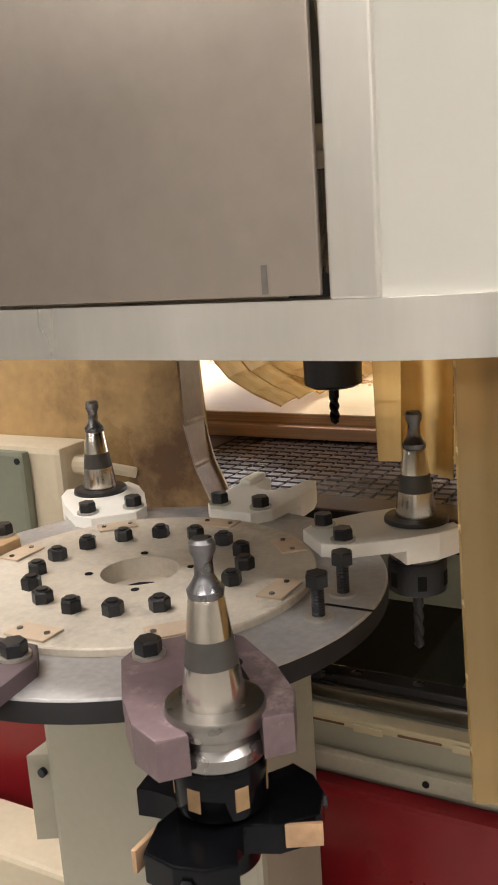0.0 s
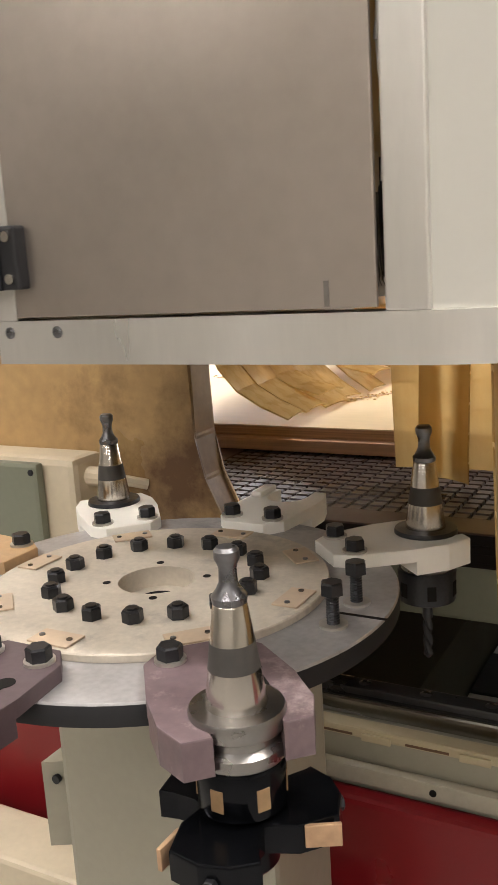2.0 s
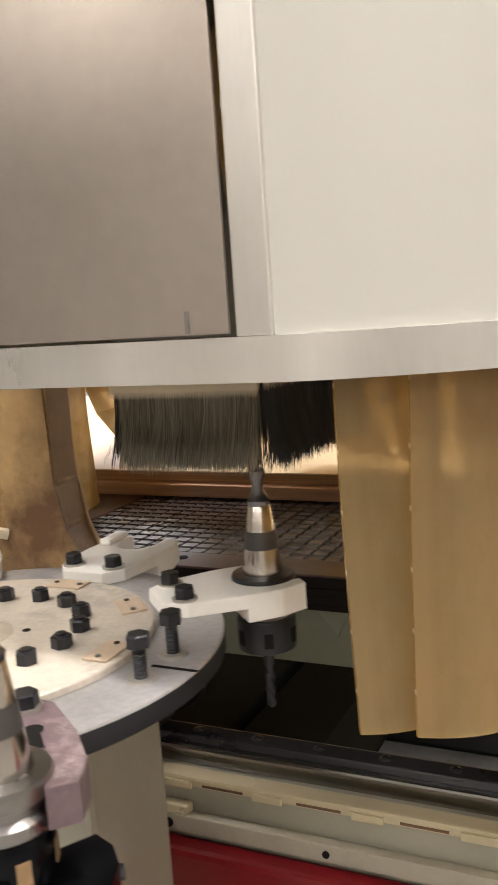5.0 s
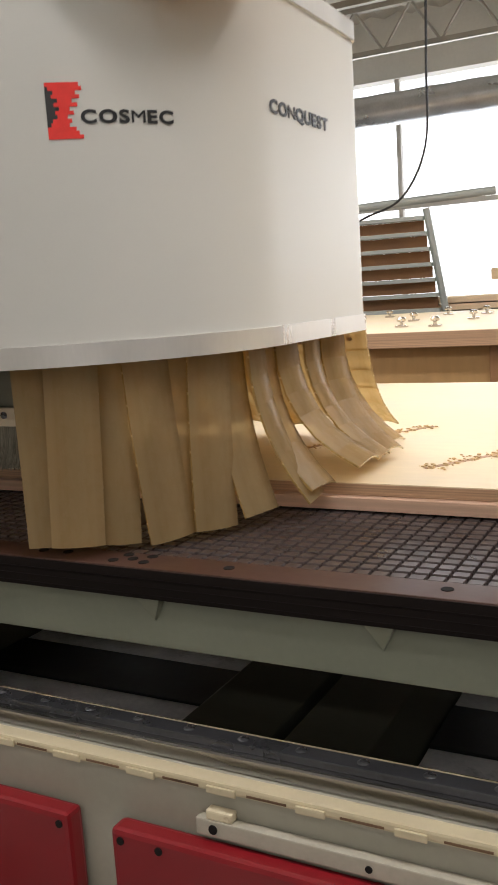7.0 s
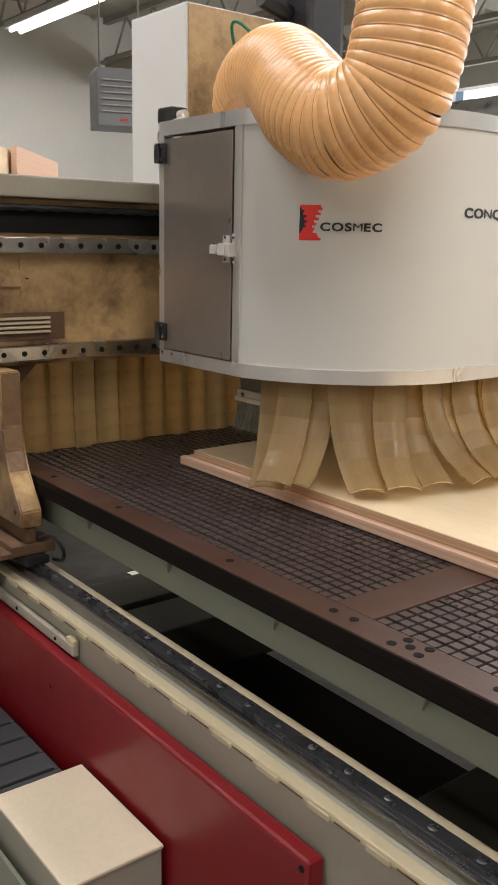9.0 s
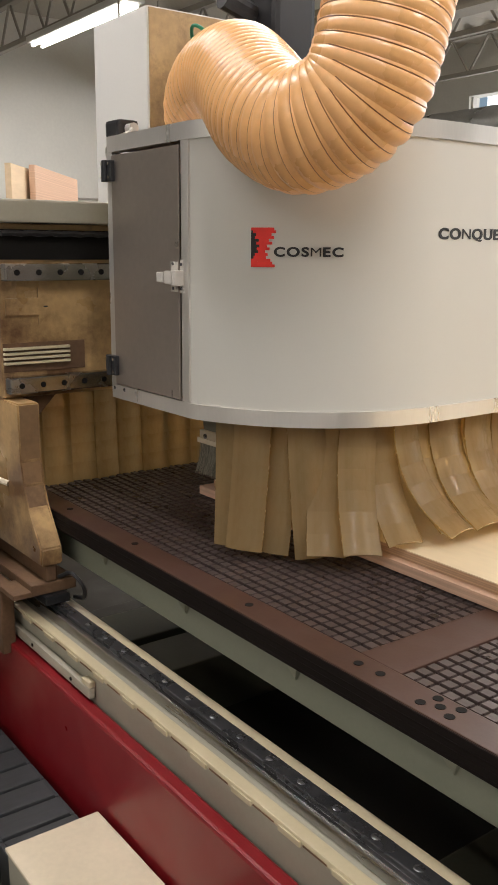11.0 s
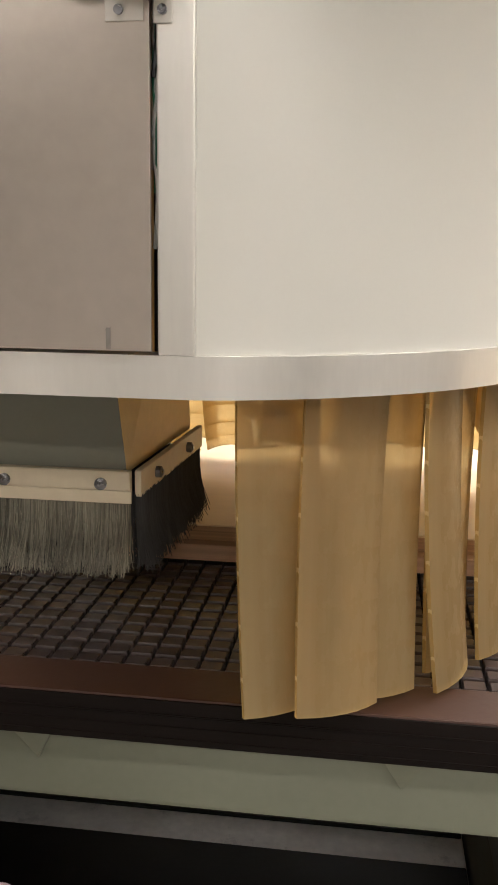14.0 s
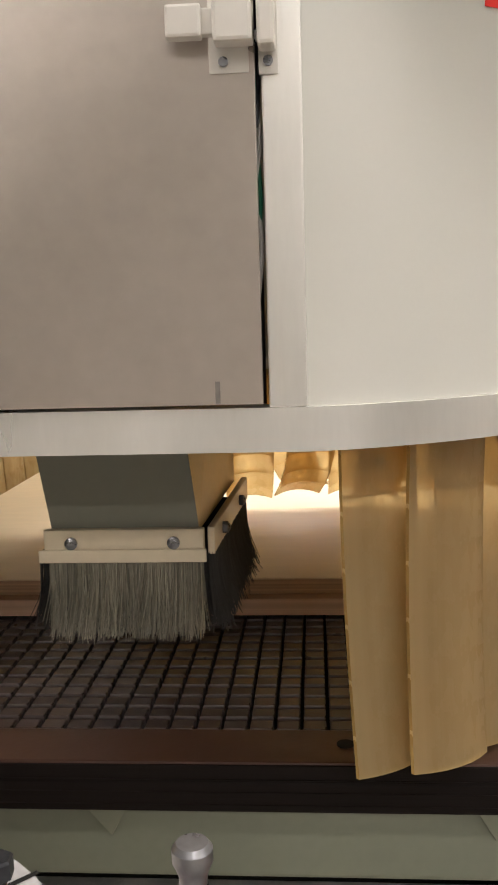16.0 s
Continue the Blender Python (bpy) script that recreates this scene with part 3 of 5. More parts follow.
def machine_base():
    b = thing("router_bed", "cream steel machine base with a chipped rail edge", "machine bed", at=pose(-0.003, 0.006, -0.003))
    part("side_beam", box(-2.6, 2.2, 0.245, 0.338, 0.12, 0.742, 0.004), M_CREAM, b)
    part("rear_beam", box(-2.6, 2.2, 2.02, 2.12, 0.12, 0.42, 0.004), M_CREAM, b)
    for x in (-2.3, 2.0):
        part("bed_foot", box(x - 0.1, x + 0.1, 0.25, 0.36, 0.0, 0.12, 0.004), M_STEELSHADE, b)
        part("bed_foot", box(x - 0.1, x + 0.1, 2.02, 2.12, 0.0, 0.12, 0.004), M_STEELSHADE, b)
    part("rail_shelf", box(-2.6, 2.2, 0.3065, 0.338, 0.742, 0.749, 0.002), M_LEDGE, b, "pale cream ledge behind the rail")
    part("front_lip", box(-2.6, 2.2, 0.236, 0.256, 0.738, 0.749, 0.003), M_LEDGE, b)
    rnd = random.Random(2)
    x = -1.9
    while x < 1.6:
        part("lip_tab", box(x, x + 0.03 + rnd.uniform(0, 0.012), 0.2335, 0.2365, 0.737, 0.745, 0.0012), M_LEDGE, b)
        part("lip_slot", box(x + 0.045, x + 0.088, 0.2352, 0.2362, 0.7405, 0.7428), M_RUST, b)
        x += 0.098
    for x0, x1 in ((-2.5, -0.205), (-0.148, 1.75)):
        p = part("red_panel", box(x0, x1, 0.214, 0.240, 0.14, 0.684, 0.006), M_RED, b, "glossy red cover panel with rounded edges")
        for hx in (x0 + 0.06, x1 - 0.012 if x1 < 0 else x1 - 0.06):
            part("screw_hole", cyl(0.0045, -0.001, 0.001, 12, m=pose(hx if x1 > 0 or hx > -1 else hx, 0.2135, 0.672, 90)), M_HOLE, p)
        if x0 > -1:
            part("screw_hole", cyl(0.0045, -0.001, 0.001, 12, m=pose(x0 + 0.0125, 0.2135, 0.672, 90)), M_HOLE, p)
    for x0, x1 in ((-0.052, 0.75), (-1.75, -0.836)):
        k = part("angle_bracket", box(x0, x1, 0.232, 0.2435, 0.690, 0.7085, 0.0015), M_BRACKET, b, "chipped cream angle strip")
        for i in range(9):
            hx = x0 + 0.02 + i * 0.165
            if hx < x1:
                part("hole", cyl(0.0035 if i else 0.005, -0.001, 0.001, 12, m=pose(hx, 0.2315, 0.699, 90)), M_HOLE, k)
        e = x0 + 0.03 if x0 > -1 else x1 - 0.012
        part("end_block", box(e - 0.018, e + 0.012, 0.2325, 0.2445, 0.7085, 0.7185, 0.002), M_CREAMCHIP, k)
    # linear guide
    r = part("guide_rail", box(-2.5, 2.1, 0.268, 0.306, 0.743, 0.762, 0.003), M_RAIL, b, "ground steel linear rail")
    part("rail_top", box(-2.5, 2.1, 0.277, 0.3, 0.761, 0.770, 0.002), M_RAILDARK, r)
    me = None
    for i in range(56):
        m = pose(-2.2 + i * 0.066, 0.2885, 0.7705)
        if me is None:
            me = part("bolt_hole", lathe([(0.0035, -0.0005), (0.0065, 0.0002), (0.0045, 0.001)], 12), M_STUD, r)
            me.matrix_basis = m
        else:
            again("bolt_hole", me, r, m)
    # sage long beam carrying the table and its gussets
    part("table_beam", box(-1.6, 1.9, 0.335, 0.40, 0.835, 0.900, 0.004), M_SAGE, b)
    for i in range(12):
        x = -1.5 + i * 0.27
        bm = bmesh.new()
        v = [bm.verts.new(p) for p in ((x - 0.016, 0.333, 0.9), (x + 0.016, 0.333, 0.9), (x, 0.333, 0.868), (x - 0.016, 0.318, 0.9), (x + 0.016, 0.318, 0.9), (x, 0.33, 0.87))]
        for f in ((0, 1, 2), (3, 5, 4), (0, 3, 4, 1), (1, 4, 5, 2), (2, 5, 3, 0)):
            bm.faces.new([v[j] for j in f])
        part("gusset", bm, M_SAGE, b)
    part("rear_table_beam", box(-1.6, 1.9, 1.82, 1.88, 0.835, 0.9, 0.004), M_SAGE, b)
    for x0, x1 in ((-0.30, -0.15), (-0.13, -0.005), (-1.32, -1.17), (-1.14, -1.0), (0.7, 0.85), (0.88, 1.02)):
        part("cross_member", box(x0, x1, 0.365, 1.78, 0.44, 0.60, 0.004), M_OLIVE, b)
    # dark sheet added past the table end in place of shade on the floor
    part("end_tray", box(-2.55, -1.63, 0.345, 1.98, 0.43, 0.45, 0.003), M_STEELSHADE, b, "dark sheet past the table end, standing for shade")
    # pans between the cross members: dusty, pale for light strips, dark strips for shade
    for x0, x1 in ((-1.62, -1.325), (-0.995, -0.305), (0.0, 0.695), (1.025, 2.1)):
        part("pan", box(x0, x1, 0.345, 1.7, 0.44, 0.478, 0.003), M_DUSTYPAN, b, "dusty pan under the table, coloured pale for light strips")
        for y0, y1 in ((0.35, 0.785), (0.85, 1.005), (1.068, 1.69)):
            part("pan_cover", box(x0 + 0.002, x1 - 0.002, y0, y1, 0.4785, 0.484, 0.002), M_STEELSHADE, b, "dark strip standing for shade on the pan")


def vacuum_table():
    t = thing("vacuum_table", "dark brown phenolic vacuum table with a grid of raised cells", "machine table")
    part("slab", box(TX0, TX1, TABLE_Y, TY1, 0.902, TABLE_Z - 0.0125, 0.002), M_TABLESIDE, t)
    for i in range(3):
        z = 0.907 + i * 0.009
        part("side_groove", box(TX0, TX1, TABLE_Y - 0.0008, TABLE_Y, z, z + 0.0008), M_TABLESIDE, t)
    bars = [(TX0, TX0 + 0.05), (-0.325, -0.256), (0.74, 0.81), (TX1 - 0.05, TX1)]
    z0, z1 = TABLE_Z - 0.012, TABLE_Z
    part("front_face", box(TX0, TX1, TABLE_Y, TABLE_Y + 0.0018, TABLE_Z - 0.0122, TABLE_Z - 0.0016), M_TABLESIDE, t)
    part("front_border", box(TX0, TX1, TABLE_Y + 0.002, TABLE_Y + 0.05, z0, z1, 0.0015), M_TABLE, t, "worn brown front border")
    part("rear_border", box(TX0, TX1, TY1 - 0.05, TY1, z0, z1, 0.0015), M_TABLE, t)
    for a, c in bars:
        part("cross_bar", box(a, c, TABLE_Y + 0.05, TY1 - 0.05, z0, z1, 0.0015), M_TABLE, t, "worn brown cross bar")
    h = None
    spots = [(x, TABLE_Y + 0.028) for x in (-1.1, -0.85, -0.526, -0.305, -0.052, 0.183, 0.42, 0.65, 0.95)]
    spots += [(-0.27, TABLE_Y + 0.03), (-0.176, TABLE_Y + 0.028), (-0.196, TABLE_Y + 0.018), (-0.156, TABLE_Y + 0.02), (-0.19, TABLE_Y + 0.04), (-0.158, TABLE_Y + 0.041)]
    for x, y in spots:
        r = 0.0065 if (x, y) != (-0.176, TABLE_Y + 0.028) else 0.009
        if h is None:
            h = part("bolt_hole", cyl(0.0062, -0.0004, 0.0004, 14), M_HOLE, t)
            h.matrix_basis = pose(x, y, TABLE_Z + 0.0003)
        else:
            again("bolt_hole", h, t, pose(x, y, TABLE_Z + 0.0003))
    return t, bars


def boards():
    lo = thing("spoil_board", "lower plywood spoil board with a pinkish edge lying on the table", "board")
    part("sheet", box(-1.05, 1.5, 0.597, 1.8, TABLE_Z + 0.001, TABLE_Z + 0.018, 0.001), M_PLYPINK, lo)
    up = thing("plywood_sheet", "pale birch plywood sheet with milled slots on the spoil board", "plywood")
    z = TABLE_Z + 0.0185
    part("sheet", box(-1.02, 1.5, 0.611, 1.77, z, z + 0.0145, 0.0008), M_PLYEDGE, up, "layered plywood edge")
    part("face_veneer", box(-1.019, 1.499, 0.612, 1.769, z + 0.0145, z + 0.0158), M_PLY, up, "pale birch face")
    rnd = random.Random(5)
    for x, y, l, a in ((0.14, 0.86, 0.34, 58), (-0.12, 0.95, 0.3, 58), (0.5, 1.0, 0.3, 58), (0.35, 1.35, 0.25, 0), (-0.5, 1.2, 0.3, 58)):
        part("milled_slot", box(-l / 2, l / 2, -0.005, 0.005, 0, 0.0006, m=pose(x, y, z + 0.0159, 0, 0, a)), M_PLYEDGE, up)
        bm = bmesh.new()
        for i in range(160):
            u, w = rnd.uniform(-l / 2, l / 2), rnd.gauss(0.0, 0.012)
            q = pose(x, y, z + 0.0165, 0, 0, a) @ Vector((u, w, 0))
            s = rnd.uniform(0.0008, 0.0028)
            box(q.x - s, q.x + s, q.y - s * 0.6, q.y + s * 0.6, q.z, q.z + s * 0.8, bm=bm)
        tagged(part("sawdust", bm, M_DUST), "loose sawdust along a milled slot", "sawdust", kind="stuff")


def chain_tray():
    c = thing("cable_chain", "dusty black cable chain lying in a tray beside the base", "cable chain")
    part("tray", box(-2.5, -0.55, 0.045, 0.212, 0.40, 0.418, 0.002), M_SAGE, c)
    part("tray_lip", box(-2.5, -0.2, 0.038, 0.045, 0.40, 0.475, 0.002), M_SAGE, c)
    l = None
    for i in range(26):
        m = pose(-0.8 - i * 0.062, 0.135, 0.42)
        if l is None:
            bm = box(-0.027, 0.027, -0.06, 0.06, 0.066, 0.076, 0.003)
            box(-0.03, 0.03, -0.067, -0.058, 0, 0.074, 0.003, bm)
            box(-0.03, 0.03, 0.058, 0.067, 0, 0.074, 0.003, bm)
            l = part("link", bm, M_CHAIN, c)
            l.matrix_basis = m
        else:
            again("link", l, c, m)
    e = thing("junction_box", "beige painted steel box at the end of the cable chain", "box")
    part("body", box(-0.763, -0.514, 0.058, 0.2115, 0.36, 0.523, 0.003), M_CREAM, e)
    part("lid", box(-0.767, -0.51, 0.055, 0.2125, 0.523, 0.530, 0.003), M_BOXTOP, e, "scuffed beige lid")
    part("foot", box(-0.74, -0.54, 0.075, 0.2, 0.0, 0.36), M_STEELSHADE, e)


machine_base()
VAC, BARS = vacuum_table()
boards()
chain_tray()

# ---- the gantry ----
GANTRY = thing("gantry", "resin-stained cream gantry riding on the bed rail", "gantry")


BEAM_STRIPS = []


def gantry():
    g = GANTRY
    X = -0.19
    # legs: front and back
    for y0, y1 in ((0.2605, 0.303), (2.08, 2.13)):
        flare = [(-0.66, 0.845), (-0.047, 0.845), (-0.047, 0.878), (-0.1, 0.943), (-0.119, 0.985), (-0.126, 1.03), (-0.126, 1.139), (-0.5, 1.139), (-0.5, 1.05)]
        bm = bmesh.new()
        a = [bm.verts.new((x, y0, z)) for x, z in flare]
        c = [bm.verts.new((x, y1, z)) for x, z in flare]
        bm.faces.new(a)
        bm.faces.new(c[::-1])
        for i in range(len(a)):
            # the upper +x faces take the shaded copy of the stain
            bm.faces.new((a[i], a[(i + 1) % len(a)], c[(i + 1) % len(c)], c[i])).material_index = 1 if i in (3, 4, 5) else 0
        bmesh.ops.bevel(bm, geom=list(bm.edges), offset=0.003, segments=2, affect="EDGES")
        part("leg", bm, [M_STAIN, M_STAINSHADE], g, "amber-stained cream leg")
        part("foot_plate", box(-0.64, -0.055, y0 + 0.012, y1 - 0.01, 0.812, 0.8445, 0.003), M_RUST, g)
        part("slide_plate", box(-0.5, -0.05, y0 - 0.02, y0 + 0.07, 0.79, 0.8115, 0.003), M_RUST, g)
        part("wiper_block", box(-0.17, -0.035, y0 + 0.0, y0 + 0.05, 0.7715, 0.7895, 0.004), M_BLACKSTEEL, g)
    part("grease_hose", tube(smooth_path([(-0.06, 0.3, 0.815), (-0.025, 0.31, 0.83), (-0.008, 0.325, 0.805), (-0.03, 0.335, 0.775), (-0.06, 0.33, 0.768)], 6), 0.004, 8), M_BLACKPLASTIC, g)
    part("foot_bracket", box(-0.2, -0.115, 0.205, 0.2315, 0.66, 0.80, 0.003), M_RUST, g)
    part("bracket_arm", box(-0.13, -0.05, 0.205, 0.241, 0.79, 0.8, 0.002), M_RUST, g)
    # cross beam
    part("beam", box(-0.5, X, 0.2605, 2.13, 1.14, 1.466, 0.004), M_STAIN, g, "amber-stained beam face")
    part("beam_cap", box(-0.52, X + 0.035, 0.25, 2.14, 1.467, 1.508, 0.004), M_CREAM, g, "cream top cap")
    part("dark_channel", box(X + 0.0005, X + 0.006, 0.262, 2.12, 1.40, 1.455), M_HOLE, g)
    part("rack_cable", tube([(X + 0.016, 0.264 + 0.02 * i, 1.447 + 0.002 * (i % 2)) for i in range(90)], 0.006, 6), M_BLACKPLASTIC, g)
    for z in (1.377, 1.166):
        r = part("beam_rail", box(X + 0.001, X + 0.026, 0.264, 2.12, z - 0.016, z + 0.016, 0.003), M_RAIL, g, "steel beam rail with bolt holes")
        h = None
        for i in range(38):
            m = pose(X + 0.0265, 0.287 + i * 0.043, z, 0, 90, 0)
            if h is None:
                h = part("bolt_hole", cyl(0.0055, -0.0005, 0.0005, 12), M_HOLE, r)
                h.matrix_basis = m
            else:
                again("bolt_hole", h, r, m)
    # arrow plate and slats
    bm = bmesh.new()
    pts = [(0.27, 1.297), (0.335, 1.297), (0.335, 1.277), (0.365, 1.313), (0.335, 1.349), (0.335, 1.329), (0.27, 1.329)]
    f = bm.faces.new([bm.verts.new((X + 0.0065, y, z)) for y, z in pts])
    q = bmesh.ops.extrude_face_region(bm, geom=[f])
    bmesh.ops.translate(bm, verts=[v for v in q["geom"] if isinstance(v, bmesh.types.BMVert)], vec=(-0.004, 0, 0))
    part("arrow_plate", bm, M_STAIN, g, "stained arrow-shaped plate")
    part("minus_mark", box(X + 0.0066, X + 0.0072, 0.345, 0.353, 1.311, 1.314), M_INK, g)
    for i in range(4):
        part("slat", box(X + 0.002, X + 0.012, 0.262, 0.395, 1.205 + i * 0.009, 1.21 + i * 0.009, 0.001), M_CREAMCHIP, g)
    part("slat_box", box(X + 0.0005, X + 0.003, 0.262, 0.43, 1.19, 1.245, 0.001), M_RUST, g)
    bm = bmesh.new()
    v = [bm.verts.new(p) for p in ((X - 0.05, 0.304, 1.139), (X - 0.05, 0.37, 1.139), (X - 0.05, 0.304, 1.07))]
    f = bm.faces.new(v)
    q = bmesh.ops.extrude_face_region(bm, geom=[f])
    bmesh.ops.translate(bm, verts=[w for w in q["geom"] if isinstance(w, bmesh.types.BMVert)], vec=(0.04, 0, 0))
    part("corner_gusset", bm, M_RUST, g)
    # hanging strips under the beam
    rnd = random.Random(8)
    first = {}
    for i in range(28):
        y = 0.34 + i * 0.06
        objs = []
        for k in range(5):
            if k not in first:
                bm = bmesh.new()
                cols = []
                for j in range(5):
                    u = -0.034 + 0.068 * j / 4
                    dip = 0.004 * (1 - (u / 0.034) ** 2)
                    cols.append([bm.verts.new((u, q + dip, z)) for q, z in ((0, 0), (0.0025, 0), (0.0025, -0.0425), (0, -0.0425))])
                for c0, c1 in zip(cols, cols[1:]):
                    for q in (1, 2, 3) if k == 4 else (1, 3):
                        bm.faces.new((c0[q], c1[q], c1[(q + 1) % 4], c0[(q + 1) % 4]))
                bm.faces.new(cols[0][::-1])
                bm.faces.new(cols[-1])
                ob = first[k] = part("hanging_strip" if k == 0 else "hanging_piece", bm, M_VINYLOLD, g, smooth=True)
            else:
                ob = again("hanging_strip" if k == 0 else "hanging_piece", first[k], g, Matrix())
            if k:
                ob.parent = objs[0]
            else:
                ob["label"] = "grimy ambered plastic strip"
            objs.append(ob)
        BEAM_STRIPS.append((objs, pose(-0.285 + 0.005 * (i % 2), y, 1.142, 0, 0, -90 + rnd.uniform(-12, 12)), (-0.285, y), rnd.uniform(0.75, 1.15)))
    gb = part("gland_box", box(-0.42, -0.245, 0.205, 0.256, 0.86, 1.012, 0.008), M_BOXTOP, g, "sage control box with a cable gland")
    part("box_lid", box(-0.42, -0.285, 0.192, 0.2045, 0.865, 1.008, 0.005), M_SAGE, gb)
    part("lid_screw", cyl(0.0035, -0.001, 0.001, 10, m=pose(-0.293, 0.1915, 0.998, 90)), M_BLACKSTEEL, gb)
    part("gland", cyl(0.011, -0.02, 0.02, 12, m=pose(-0.235, 0.232, 0.988, 0, 90)), M_BOXTOP, gb)
    part("gland_cable", rod((-0.22, 0.232, 0.988), (-0.19, 0.26, 0.975), 0.006), M_BOXTOP, gb)


gantry()

# ---- the tool carousel ----
STAND = thing("carousel_stand", "cream steel pedestal carrying the tool carousel", "stand")


def stand():
    c = STAND
    part("pedestal", box(-0.115, 0.085, 0.0, 0.10, 0.12, 0.955, 0.006), M_CREAM, c, "cream steel pedestal")
    bm = prism([(-0.022, 0.0), (0.0, 0.012), (0.0, 0.088), (-0.022, 0.1)], 0.72, 0.80)
    bmesh.ops.translate(bm, verts=bm.verts, vec=(-0.115, 0, 0))
    part("pedestal_flange", bm, M_CREAM, c)
    part("pedestal_bolt", cyl(0.004, -0.002, 0.002, 10, m=pose(-0.125, 0.004, 0.785, 90)), M_BLACKSTEEL, c)
    part("pedestal_arm", box(-0.6, 0.06, 0.101, 0.18, 0.49, 0.585, 0.006), M_BOXTOP, c, "dusty beige arm")
    part("arm_bolt", hexbolt(0.012, 0.008, z=0.585, at=(-0.2, 0.14)), M_WASHER, c)
    part("drive_hub", cyl(0.06, 0.90, 0.960, 32), M_BLACKSTEEL, c)
    part("cable_loop", tube(smooth_path([(-0.36, 0.05, 0.80), (-0.27, 0.0, 0.79), (-0.2, -0.03, 0.83), (-0.15, -0.03, 0.90), (-0.12, 0.0, 0.95)], 8), 0.009, 10), M_BLACKPLASTIC, c)


stand()
CAROUSEL = thing("tool_carousel", "round grey steel tool carousel with forks, nuts and tags", "tool changer")
FORK_R = 0.2195


def hexnut_mesh():
    bm = hexbolt(0.0125, 0.0085)
    cyl(0.004, 0.0085, 0.0098, 14, bm=bm)
    return bm


def fork_outline(wide=1.0, tip=0.242, inner=0.132, slot=False):
    w0, w1, w2 = 0.026 * wide, 0.037 * wide, 0.03 * wide
    pts = [(inner, -w0 * 0.75), (inner, w0 * 0.75), (inner + 0.016, w0 * 1.22), (0.19, w1), (0.22, w1), (tip, w2), (tip, 0.018)]
    for k in range(9):
        a = math.pi / 2 + math.pi * k / 8
        if k == 0:
            pts.append((FORK_R + 0.006, 0.0195))
        pts.append((FORK_R + 0.0205 * math.cos(a), 0.0205 * math.sin(a)))
    pts += [(FORK_R + 0.006, -0.0195), (tip, -0.018), (tip, -w2), (0.22, -w1), (0.19, -w1), (inner + 0.016, -w0 * 1.22)]
    return pts


